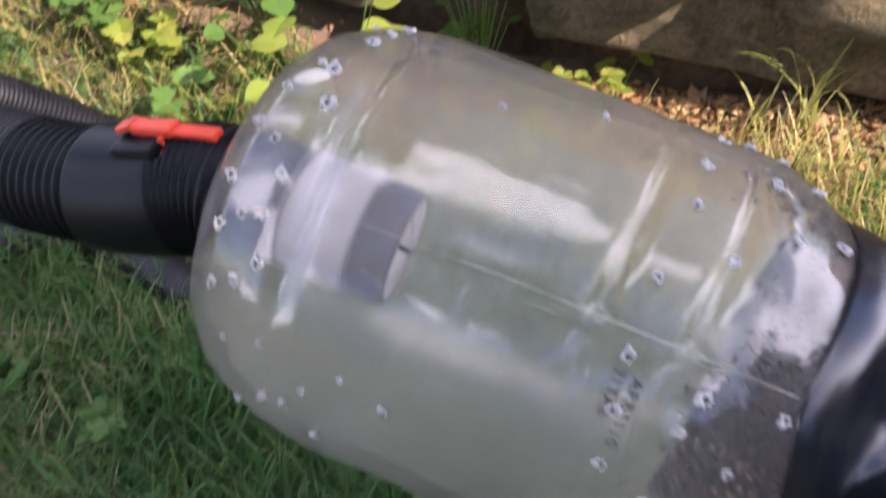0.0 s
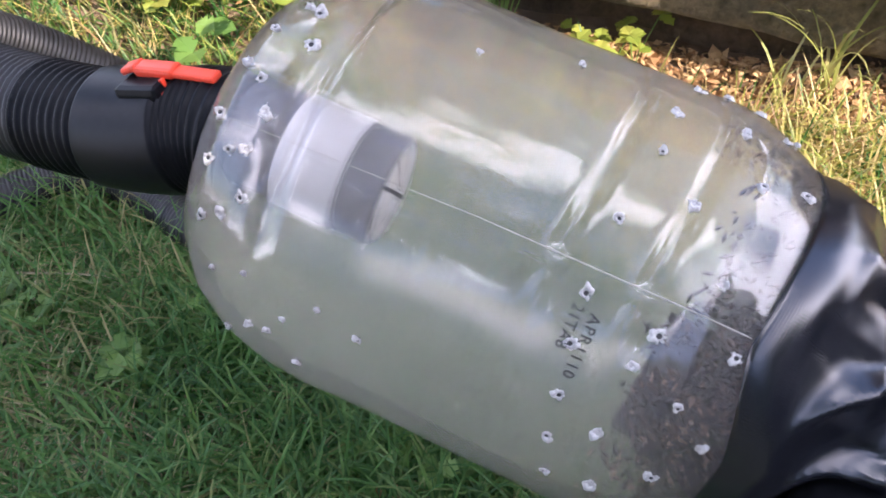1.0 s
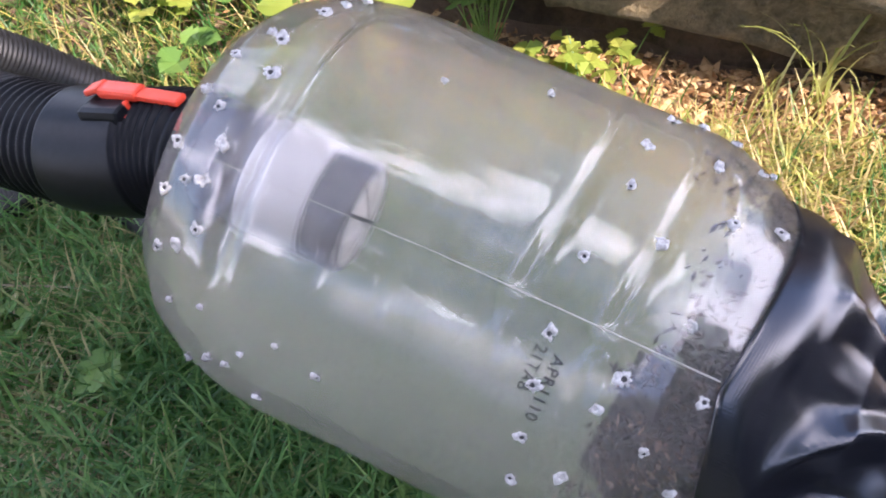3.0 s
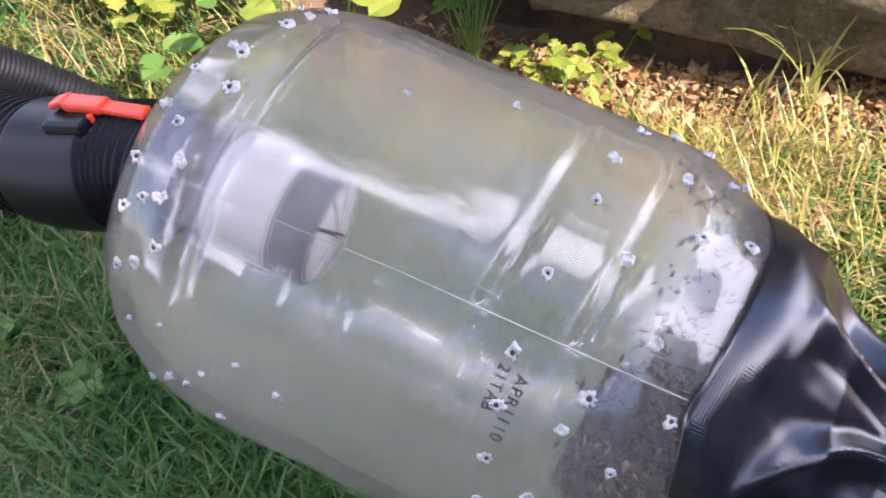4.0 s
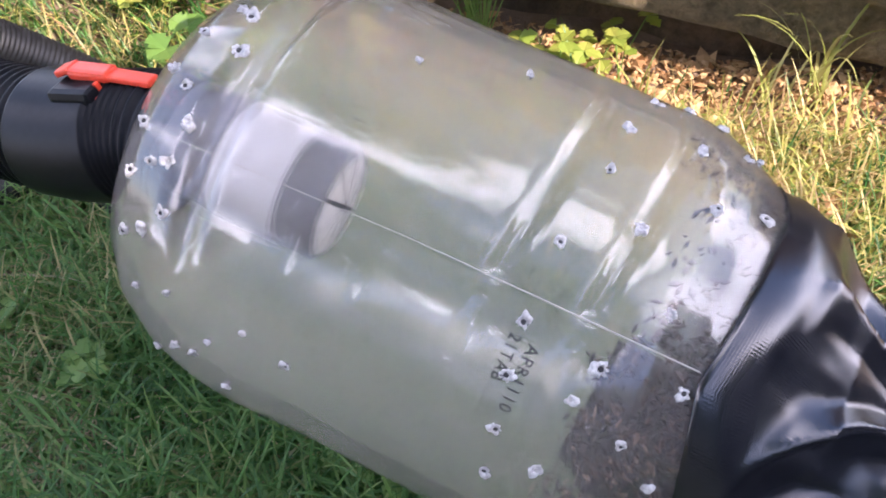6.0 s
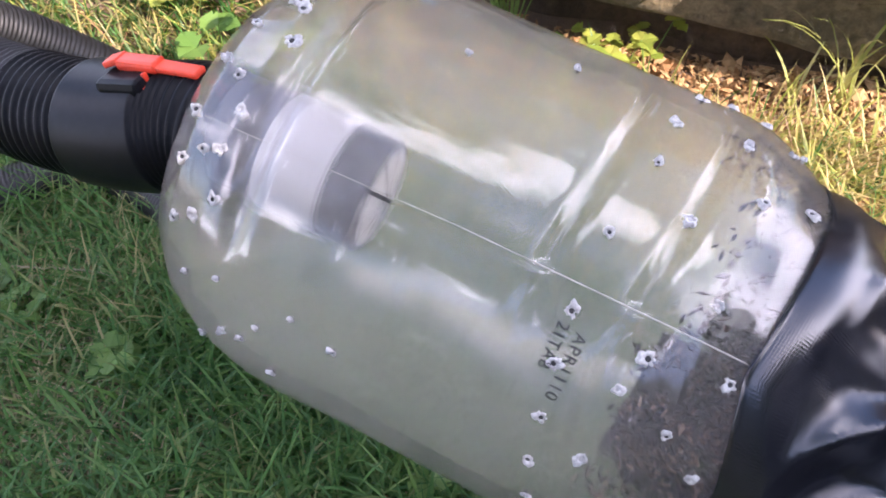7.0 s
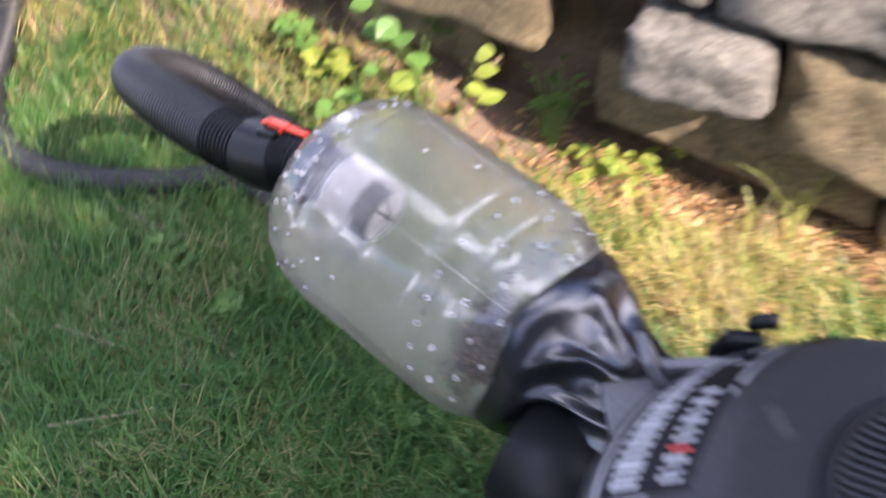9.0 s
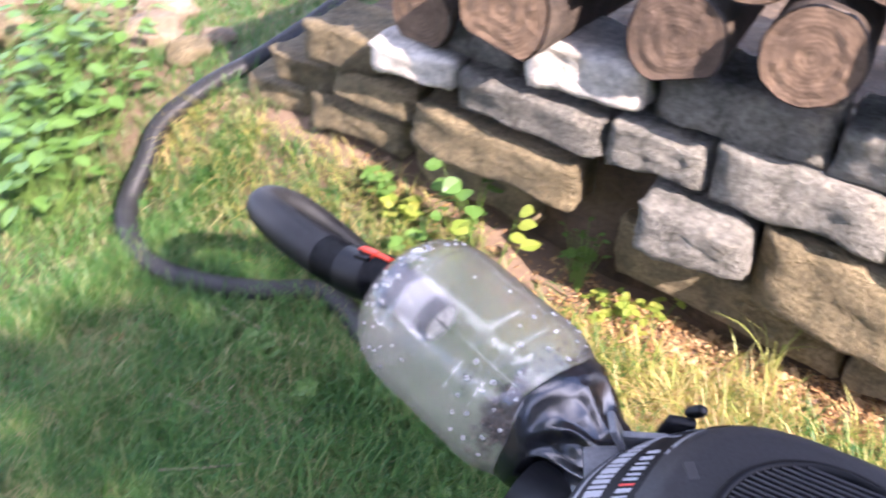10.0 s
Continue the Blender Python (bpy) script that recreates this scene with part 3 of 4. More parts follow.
def build_jar():
    jar = new("plastic_jar")
    jar.matrix_world = JAR
    tagged(jar, "scuffed clear plastic jar pierced with melted holes, taped to a vacuum", "jar")
    steps = sorted({b[0] for b in BODY} | {round(-0.2 + 0.0025 * k, 4) for k in range(132)})
    fine = [(a, float(np.interp(a, [b[0] for b in BODY], [b[1] for b in BODY]))) for a in steps]

    def dent(a, th):
        d = 0.0012 * noise.noise(Vector((a * 14, math.sin(th) * 1.5, math.cos(th) * 1.5)))
        # moulded grooves, deep above the seam and faint below it
        turn = (th + math.pi) % (2 * math.pi) - math.pi
        upper = smoothstep((radians(36) - turn) / 0.05) * smoothstep((turn + 0.85) / 0.7)
        lower = smoothstep((turn - radians(38)) / 0.05) * smoothstep((radians(85) - turn) / 0.4)
        lean = 0.016 * max(-0.6, radians(36) - turn)
        for at, deep in ((-0.0075, 0.0046), (0.0395, 0.0052)):
            d -= deep * (upper + 0.30 * lower) * math.exp(-((a - at - lean * upper) / 0.0044) ** 2)
        # pressed ring round the shoulder, deepest on top
        d -= 0.0052 * math.exp(-((a + 0.154) / 0.0058) ** 2) * smoothstep((radians(72) - turn) / 0.5) * smoothstep((turn + radians(40)) / 0.6)
        # flattened panels between the grooves and a hollow beyond the last one
        d -= 0.0012 * upper * smoothstep((a + 0.005) / 0.004) * math.cos(turn * 3) ** 2
        d += 0.0012 * upper * math.exp(-((a - 0.066) / 0.011) ** 2)
        # short shallow grooves on the lawn side
        for at in (-0.066, -0.100):
            d -= 0.0011 * math.exp(-((a - at) / 0.0022) ** 2) * smoothstep((turn - radians(36)) / 0.04) * smoothstep((radians(54) - turn) / 0.1)
        d += 0.0002 * noise.noise(Vector((a * 30, math.sin(th) * 5, math.cos(th) * 5)))
        return d

    v, f = lathe(fine, SEGS, dent)
    inner, g = lathe([(a, r - 0.0016) for a, r in fine], SEGS, dent)
    n = len(v)
    f = f + [tuple(n + i for i in reversed(q)) for q in g]
    last = (len(fine) - 1) * SEGS
    for j in range(SEGS):
        k = (j + 1) % SEGS
        f.append((last + j, last + k, n + last + k, n + last + j))
        f.append((k, j, n + j, n + k))
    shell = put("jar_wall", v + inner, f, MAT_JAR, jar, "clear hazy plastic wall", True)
    shell.visible_shadow = False
    line = [skin(-0.196 + 0.292 * k / 60, 36.6 - 2.0 * min(1, k / 30), 0.0002) for k in range(61)]
    v, f = tube(line, lambda i, th: 0.00016 + 0.00018 * smoothstep((i - 25) / 20), 6)
    put("mould_seam", v, f, MAT_SEAM, jar, "thin moulded seam line", True)
    return jar


jar = build_jar()
SHOULDER_HOLES = [(-0.199, 7), (-0.170, 12), (-0.203, 19), (-0.188, 24), (-0.205, 36), (-0.175, 32), (-0.200, 49), (-0.188, 44), (-0.176, 42), (-0.170, 53), (-0.194, 65), (-0.180, 60), (-0.179, 77), (-0.156, 71), (-0.150, 87), (-0.129, 78), (-0.137, 85),
                  (-0.110, 70), (-0.084, 73), (-0.117, 93), (-0.188, -3), (-0.178, 1), (-0.17, -14), (-0.16, -30), (-0.18, -45), (-0.17, 100), (-0.165, -22), (-0.182, -34)]
BASE_HOLES = [(0.031, -29), (0.022, -10), (0.021, 4), (0.014, 23), (0.045, 13.5), (0.075, 1), (0.101, -7), (0.072, 27), (0.014, 40), (0.017, 51), (0.048, 50), (0.023, 63), (0.027, 75), (0.049, 68), (0.078, 55), (0.093, 40), (0.099, 64), (0.054, 42),
              (0.087, -26), (0.060, -13), (0.035, 88), (-0.035, -14), (-0.087, -3), (0.07, -38), (0.085, 76), (0.06, 85), (0.09, 92), (0.05, -40), (0.096, -36)]


def melted_hole(a, deg, seed, scale=1.0):
    """A small burnt hole: an uneven white rim, a disc painted for the dark mouth and a curled crumb of plastic."""
    rnd = random.Random(seed)
    c, n = skin(a, deg), (skin(a, deg, 0.01) - skin(a, deg)).normalized()
    u = n.orthogonal().normalized()
    w = n.cross(u)
    size = rnd.uniform(0.0017, 0.0027) * scale
    verts, faces = [], []
    segs = 28
    flip = rnd.uniform(0, 6.28)
    for j in range(segs):
        th = 2 * math.pi * j / segs
        blob = 0.92 + 0.6 * noise.noise(Vector((math.cos(th) * 1.7, math.sin(th) * 1.7, seed))) + 0.6 * noise.noise(Vector((math.cos(th) * 5, math.sin(th) * 5, seed + 9))) + 0.5 * max(0, math.cos(th - flip)) ** 3
        d = u * math.cos(th) + w * math.sin(th)
        rise = 0.0008 + 0.0016 * max(0, math.cos(th - flip)) + 0.0006 * rnd.random()
        verts += [c + d * size * 1.5 * blob + n * 0.0002, c + d * size * 1.15 * blob + n * rise, c + d * size * 0.58 + n * (rise * 0.6), c + d * size * 0.52 - n * 0.0014]
    for j in range(segs):
        k = (j + 1) % segs
        for q in range(3):
            faces.append((j * 4 + q, k * 4 + q, k * 4 + q + 1, j * 4 + q + 1))
    rim = put("melted_rim", verts, faces, MAT_BURR, jar, smooth=True)
    # solid disc on the uncut wall; its dark colour stands for the shaded opening
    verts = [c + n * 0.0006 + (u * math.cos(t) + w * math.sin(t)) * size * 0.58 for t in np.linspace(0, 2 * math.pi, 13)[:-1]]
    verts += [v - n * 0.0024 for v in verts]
    put("mouth_disc", verts, [tuple(range(12)), tuple(range(23, 11, -1))] + [(i, (i + 1) % 12, 12 + (i + 1) % 12, 12 + i) for i in range(12)], MAT_HOLE_DARK if seed % 3 else MAT_BURR, rim)


for k, (a, deg) in enumerate(SHOULDER_HOLES + BASE_HOLES):
    melted_hole(a, deg, k + 1, 0.62 if deg > 68 and a < -0.08 or a in (-0.035, -0.087) else 1.0)


def printed(text, a0, deg0, height, advance):
    """Ink letters wrapped round the jar, reading downwards."""
    cu = bpy.data.curves.new("letters", "FONT")
    cu.body, cu.size, cu.space_character = text, height / 0.72, 1.15
    tmp = new("letters", cu)
    dg = bpy.context.evaluated_depsgraph_get()
    me = bpy.data.meshes.new_from_object(tmp.evaluated_get(dg))
    bpy.data.objects.remove(tmp)
    wide = max(v.co.x for v in me.vertices)
    for v in me.vertices:
        v.co = skin(a0 + v.co.y, deg0 + v.co.x / wide * advance, 0.0009)
    me.materials.append(MAT_INK_SLOT)
    ob = new("date_code", me)
    ob.parent = jar
    tagged(ob, "black printed date code")


printed("APR1110", 0.0200, 43.2, 0.0060, 15.0)
printed("21TAB", 0.0105, 42.6, 0.0060, 10.2)


def build_insect_clump():
    """Dark crumbs standing in for the dead insects in the low end of the jar: a dense clump on the lawn side and loose
    crumbs all round the cut end.
    """
    rnd = random.Random(77)
    verts, faces = [], []
    for k in range(5200):
        if k < 3800:
            deg = rnd.gauss(55, 15)
            a = rnd.triangular(0.052, 0.116, 0.102) + 0.012 * noise.noise(Vector((deg * 0.13, 3, 0)))
            lift = -0.003 - abs(rnd.gauss(0, 0.016))
            if noise.noise(Vector((a * 75, deg * 0.12, 4))) < -0.12:
                continue
        else:
            deg = rnd.uniform(-75, 125)
            a = rnd.triangular(0.056, 0.118, 0.114)
            lift = -0.003 - abs(rnd.gauss(0, 0.006))
            if noise.noise(Vector((a * 60, deg * 0.09, 1))) < -0.05:
                continue
        c = skin(a, deg, lift)
        d = Vector((rnd.gauss(0, 1), rnd.gauss(0, 1), rnd.gauss(0, 1))).normalized()
        e = d.orthogonal().normalized()
        g = d.cross(e)
        L = rnd.uniform(0.0012, 0.0046)
        w = L * rnd.uniform(0.22, 0.5)
        b = len(verts)
        verts += [c - d * L, c + e * w, c + g * w, c - e * w, c - g * w, c + d * L]
        faces += [(b, b + 2, b + 1), (b, b + 3, b + 2), (b, b + 4, b + 3), (b, b + 1, b + 4), (b + 5, b + 1, b + 2), (b + 5, b + 2, b + 3), (b + 5, b + 3, b + 4), (b + 5, b + 4, b + 1)]
    rows_n, cols_n = 40, 48
    b = len(verts)
    for i in range(rows_n):
        for j in range(cols_n):
            u, w = i / (rows_n - 1), j / (cols_n - 1)
            a, deg = 0.060 + 0.062 * u, 36 + 50 * w
            rim = min(1, min(u, 1.2 - u) * 4) * min(1, min(w, 1 - w) * 4)
            lump = noise.noise(Vector((a * 60, deg * 0.11, 5))) + 0.5 * noise.noise(Vector((a * 150, deg * 0.25, 8)))
            verts.append(skin(a, deg, -0.006 - 0.030 * (1 - rim) - 0.014 * max(0, 0.35 - lump)))
    for i in range(rows_n - 1):
        for j in range(cols_n - 1):
            q = b + i * cols_n + j
            faces.append((q, q + 1, q + cols_n + 1, q + cols_n))
    ob = put("insect_clump", verts, faces, MAT_INSECT_CRUMBS)
    ob.matrix_world = JAR
    tagged(ob, "dark clump of crumbs standing in for dead insects inside the jar", "debris", kind="stuff")


build_insect_clump()


def build_pipe():
    """The white pipe inside the neck, with its slit rubber end."""
    pipe = new("pipe_fitting")
    pipe.matrix_world = JAR
    tagged(pipe, "white plastic pipe inside the jar with slit rubber flap", "pipe")
    v, f = lathe([(-0.192, 0.036), (-0.192, 0.0395), (-0.148, 0.0395), (-0.146, 0.036), (-0.192, 0.031)], 48)
    put("pipe", v, f, MAT_WHITE, pipe, smooth=False)
    v, f = lathe([(-0.228, 0.030), (-0.228, 0.0375), (-0.192, 0.0375), (-0.192, 0.030)], 48)
    put("sleeve", v, f, MAT_GREY, pipe, "grey sleeve in the neck")
    v, f = lathe([(-0.150, 0.0365), (-0.149, 0.0385), (-0.123, 0.0385), (-0.120, 0.036), (-0.120, 0.031)], 48)
    put("collar", v, f, MAT_GREY, pipe, "dark grey collar", True)
    for k in range(10):
        th0, th1 = 2 * math.pi * (k + 0.06) / 10, 2 * math.pi * (k + 0.94) / 10
        vs = []
        for a in (-0.1215, -0.1200):
            vs += [(a + 0.004, -0.005 * math.sin((th0 + th1) / 2), 0.005 * math.cos((th0 + th1) / 2))]
            for s in range(4):
                th = th0 + (th1 - th0) * s / 3
                vs.append((a, -0.0345 * math.sin(th), 0.0345 * math.cos(th)))
        put("flap", vs, [(0, 1, 2, 3, 4), (9, 8, 7, 6, 5), (0, 5, 6, 1), (1, 6, 7, 2), (2, 7, 8, 3), (3, 8, 9, 4), (4, 9, 5, 0)], MAT_FLAP, pipe, "pale clouded flap segment")


build_pipe()


# ---- hose ----
def build_hose():
    hose = new("vacuum_hose")
    tagged(hose, "ribbed black vacuum hose looped over the lawn", "hose")
    route = [JAR @ Vector((-0.226, -0.004, -0.008)), JAR @ Vector((-0.25, -0.004, -0.010)), (-0.028, 0.680, 0.487), (-0.128, 0.701, 0.478), (-0.253, 0.731, 0.482), (-0.352, 0.778, 0.470), (-0.403, 0.859, 0.432), (-0.407, 0.934, 0.373),
             (-0.374, 0.993, 0.297), (-0.304, 1.031, 0.210), (-0.25, 1.03, 0.150), (-0.17, 1.00, 0.075), (-0.16, 0.945, 0.042), (-0.25, 0.955, 0.036), (-0.37, 1.02, 0.036), (-0.49, 1.035, 0.036), (-0.61, 0.96, 0.036), (-0.79, 0.895, 0.036),
             (-0.97, 0.888, 0.036), (-1.155, 0.972, 0.038), (-1.270, 1.075, 0.052), (-1.315, 1.198, 0.125), (-1.33, 1.294, 0.205), (-1.25, 1.43, 0.295), (-1.215, 1.639, 0.331), (-1.291, 1.97, 0.332), (-1.403, 2.373, 0.332), (-1.5, 2.8, 0.332)]
    pts, length = spline(route, 3600)
    cuff_end = next(i for i, p in enumerate(pts) if (p - pts[0]).length > 0.185)
    rib = 0.0062

    def radius(i, th):
        s = length * (i + cuff_end - 6) / 3599
        wide = 0.0415 - 0.0140 * smoothstep((s - 0.26) / 0.34) + 0.0055 * smoothstep((s - 0.95) / 0.3)
        return wide + 0.0007 * math.sin(2 * math.pi * s / rib)

    v, f = tube(pts[cuff_end - 6:], radius, 22)
    put("ribbed_tube", v, f, MAT_HOSE, hose, smooth=True)

    def sleeve(i, th):
        u = i / cuff_end
        if u < 0.26:
            return 0.0432 + 0.0013 * math.sin(i * 1.5708)
        if u > 0.62:
            return 0.0415 + 0.0012 * math.sin(i * 0.9)
        return 0.0450

    v, f = tube(pts[:cuff_end], sleeve, 40)
    f.append(tuple(range(40))[::-1])
    put("cuff", v, f, MAT_BLACK, hose, "smooth black hose cuff with ribbed ends", True)
    # red latch on the cuff
    a = pts[int(cuff_end * 0.66)]
    b = pts[int(cuff_end * 0.18)]
    run = (b - a).normalized()
    up = Vector((0.13, 0.06, 0.98))
    up = (up - run * up.dot(run)).normalized()
    base = Matrix.Translation(a.lerp(b, 0.88) + up * 0.0430) @ Matrix((run, up.cross(run), up)).transposed().to_4x4() @ Matrix.Diagonal((0.70, 1, 1, 1))
    bm = bmesh.new()
    box(bm, (0.050, 0.011, 0.0045), (0.030, 0, 0.002), pose(0, 0, 0, 0, 5, 0), bevel=0.0016)
    box(bm, (0.046, 0.013, 0.0075), (-0.012, 0, 0.0055), pose(0, 0, 0, 0, 3, 0), bevel=0.0028)
    box(bm, (0.020, 0.012, 0.005), (-0.042, 0, 0.0075), pose(0, 0, 0, 0, -10, 0), bevel=0.002)
    bmesh.ops.create_cone(bm, cap_ends=True, segments=14, radius1=0.0036, radius2=0.0036, depth=0.012, matrix=pose(0.000, -0.010, -0.006, 90, 0, 0))
    box(bm, (0.004, 0.004, 0.010), (0.000, -0.009, -0.001), bevel=0.001)
    latch = part("latch", bm, MAT_RED, hose, "red plastic latch")
    latch.matrix_local = base
    bm = bmesh.new()
    box(bm, (0.052, 0.024, 0.020), (-0.024, -0.009, -0.007), bevel=0.005)
    box(bm, (0.022, 0.010, 0.012), (0.006, -0.006, -0.010), pose(0, 0, 0, 0, 22, 0), bevel=0.003)
    seat = part("latch_seat", bm, MAT_BLACK, hose)
    seat.matrix_local = base


build_hose()


# ---- tape sleeve ----
def build_sleeve():
    sleeve = new("tape_sleeve")
    tagged(sleeve, "crumpled glossy black cloth tape wrapped between jar and vacuum", "tape")
    start, end = JAR @ Vector((0.1020, 0, 0)), Vector((0.560, 0.520, 0.420))
    out = Vector((0.89, -0.43, 0.16)).normalized()
    rows, segs = 120, 176
    rnd = random.Random(41)
    # a coarse net of dents; between its knots the tape lies in flat facets
    across, along = 11, 5
    net = [[rnd.uniform(-1, 1) for _ in range(across)] for _ in range(along + 2)]
    slide = [rnd.uniform(0, 1) for _ in range(along + 2)]

    def dent(u, th):
        y = u * along
        k = min(int(y), along)
        fy = y - k

        def row(n):
            x = (th / (2 * math.pi) + 0.10 * u) * across + slide[n]
            q = math.floor(x)
            fx = x - q
            return net[n][q % across] * (1 - fx) + net[n][(q + 1) % across] * fx

        return row(k) * (1 - fy) + row(k + 1) * fy

    v, f = [], []
    back = JAR.inverted()
    side = Vector((0, 0, 1))
    for i in range(rows):
        u = i / (rows - 1)
        h = (end - start).length
        a, b = start + AXIS * h * 0.36, end - out * h * 0.33
        centre = start * (1 - u) ** 3 + a * 3 * u * (1 - u) ** 2 + b * 3 * u * u * (1 - u) + end * u ** 3
        run = AXIS.lerp(out, smoothstep(u)).normalized()
        side = (side - run * side.dot(run)).normalized()
        other = run.cross(side)
        taper = 0.1228 - 0.058 * smoothstep((u + 0.06) / 0.72)
        grow = smoothstep((u - 0.05) / 0.25)
        fade = 1 - smoothstep(u / 0.45)
        for j in range(segs):
            th = 2 * math.pi * j / segs
            c, d = math.cos(th + u * 0.5), math.sin(th + u * 0.5)
            n1 = noise.noise(Vector((c * 1.5, d * 1.5, u * 1.9 + 1.3)))
            n3 = noise.noise(Vector((c * 5, d * 5, u * 6)))
            ridge = 1 - min(1, abs(n1) * 2.6)
            r = taper + grow * (0.013 * ridge + 0.0085 * dent(u, th) - 0.006) + 0.0012 * n3 * smoothstep(u / 0.05)
            ring = side * math.cos(th) + other * math.sin(th)
            q = back @ (centre + ring * r)
            snug = float(np.interp(tape_edge(math.degrees(math.atan2(-q.y, q.z))) + 0.004, [b[0] for b in BODY], [b[1] for b in BODY])) + 0.0016
            p = centre + ring * (snug + (r - snug) * smoothstep(u / 0.16))
            q = back @ p
            v.append(p + AXIS * ((tape_edge(math.degrees(math.atan2(-q.y, q.z))) - 0.102) * fade))
    for i in range(rows - 1):
        for j in range(segs):
            k = (j + 1) % segs
            f.append((i * segs + j, i * segs + k, (i + 1) * segs + k, (i + 1) * segs + j))
    ob = put("wrap", v, f, MAT_TAPE, sleeve, smooth=True)
    uv = ob.data.uv_layers.new(name="UVMap")
    for poly in ob.data.polygons:
        for li, vi in zip(poly.loop_indices, poly.vertices):
            i, j = divmod(vi, segs)
            if j == 0 and any(w % segs == segs - 1 for w in poly.vertices):
                j = segs
            uv.data[li].uv = (i / rows * 0.24, j / segs * 0.7)
    # narrow strip of tape round the jar's edge
    verts, faces = [], []
    for j in range(160):
        deg = 360 * j / 160
        at = tape_edge(deg) + 0.0006 * noise.noise(Vector((math.cos(radians(deg)) * 9, math.sin(radians(deg)) * 9, 2)))
        verts += [skin(at, deg, -0.0004), skin(at, deg, 0.0011), skin(at + 0.007, deg, 0.0012), skin(at + 0.012, deg, 0.0008)]
    for j in range(160):
        k = (j + 1) % 160
        for q in range(3):
            faces.append((j * 4 + q, k * 4 + q, k * 4 + q + 1, j * 4 + q + 1))
    ring = put("edge_strip", verts, faces, MAT_TAPE, sleeve, smooth=True)
    ring.matrix_local = JAR


build_sleeve()


# ---- vacuum ----
def build_vacuum():
    vac = new("shop_vacuum")
    vac.matrix_world = pose(0.735, 0.425, 0, 0, 0, 0)
    tagged(vac, "black wet and dry shop vacuum standing on the lawn", "vacuum")

    def square(th, k):
        """How far the head's rounded-square top stands out past a circle."""
        return 1 + k * ((abs(math.cos(th)) ** 3 + abs(math.sin(th)) ** 3) ** (-1 / 3) - 1)

    def turned(name, profile, mat, label="", segs=72):
        verts, faces = [], []
        for z, r in profile:
            for j in range(segs):
                th = 2 * math.pi * j / segs
                k = smoothstep((z - 0.50) / 0.06)
                q = r * square(th, k)
                verts.append((q * math.cos(th) + 0.050 * k, q * math.sin(th) + 0.026 * k, z))
        for i in range(len(profile) - 1):
            for j in range(segs):
                k = (j + 1) % segs
                faces.append((i * segs + j, i * segs + k, (i + 1) * segs + k, (i + 1) * segs + j))
        faces.append(tuple(range(segs))[::-1])
        faces.append(tuple(range((len(profile) - 1) * segs, len(profile) * segs)))
        return put(name, verts, faces, mat, vac, label, True)

    turned("tank", [(0.05, 0.17), (0.06, 0.18), (0.30, 0.195), (0.40, 0.21), (0.405, 0.220), (0.425, 0.220), (0.43, 0.21)], MAT_BLACK, "black plastic tank")
    turned("head", [(0.43, 0.213), (0.44, 0.222), (0.49, 0.226), (0.503, 0.223), (0.508, 0.219), (0.556, 0.175), (0.561, 0.168), (0.566, 0.150), (0.566, 0.02)], MAT_HEAD, "black plastic motor head")
    grille = Vector((0.064, 0.030, 0))
    for k in range(26):
        y = -0.108 + k * 0.0084
        half = math.sqrt(max(0.0, 0.112 ** 2 - y * y))
        bm = bmesh.new()
        box(bm, (2 * half, 0.0042, 0.012), (grille.x, grille.y + y, 0.5705), bevel=0.001)
        part("vent_slat", bm, MAT_HEAD, vac)
    verts, faces = [], []
    for k in range(64):
        th = 2 * math.pi * k / 64
        for r, z in ((0.113, 0.566), (0.114, 0.577), (0.122, 0.577), (0.128, 0.564)):
            verts.append((grille.x + r * math.cos(th), grille.y + r * math.sin(th), z))
    for k in range(64):
        n = (k + 1) % 64
        for q in range(3):
            faces.append((k * 4 + q, n * 4 + q, n * 4 + q + 1, k * 4 + q + 1))
    put("grille_frame", verts, faces, MAT_BLACK, vac, smooth=True)
    bm = bmesh.new()
    bmesh.ops.create_cone(bm, cap_ends=True, segments=40, radius1=0.030, radius2=0.027, depth=0.014, matrix=pose(grille.x + 0.012, grille.y + 0.026, 0.574))
    bmesh.ops.inset_region(bm, faces=[f for f in bm.faces if f.normal.z > 0.9], thickness=0.005, depth=-0.003)
    part("emblem", bm, MAT_HEAD, vac, "dark grey round emblem on the grille")
    # raised black block; its colour stands for the shade in a recessed notch
    bm = bmesh.new()
    box(bm, (0.014, 0.028, 0.004), (-0.098, 0.062, 0.5646), pose(0, 0, 0, 0, 0, 35), bevel=0.0015)
    part("slot_block", bm, MAT_INK_SLOT, vac)
    for k in range(4):
        th = math.pi / 2 * k + 0.6
        bm = bmesh.new()
        bmesh.ops.create_uvsphere(bm, u_segments=16, v_segments=10, radius=0.03, matrix=Matrix.Translation((0.17 * math.cos(th), 0.17 * math.sin(th), 0.03)) @ Matrix.Diagonal((1, 1, 1, 1)))
        part("caster", bm, MAT_GREY, vac, smooth=True)
    # printed band round the shoulder
    def band(name, th0, th1, rows, mat, lift, label=""):
        verts, faces = [], []
        n = 28
        for i in range(n + 1):
            th = th0 + (th1 - th0) * i / n
            for z, r in rows:
                k = smoothstep((z - 0.50) / 0.06)
                q = (r + lift) * square(th, k)
                verts.append((q * math.cos(th) + 0.050 * k, q * math.sin(th) + 0.026 * k, z + lift * 0.8))
        m = len(rows)
        for i in range(n):
            for j in range(m - 1):
                faces.append((i * m + j, (i + 1) * m + j, (i + 1) * m + j + 1, i * m + j + 1))
        return put(name, verts, faces, mat, vac, label, True)

    lo, hi = radians(112), radians(192)

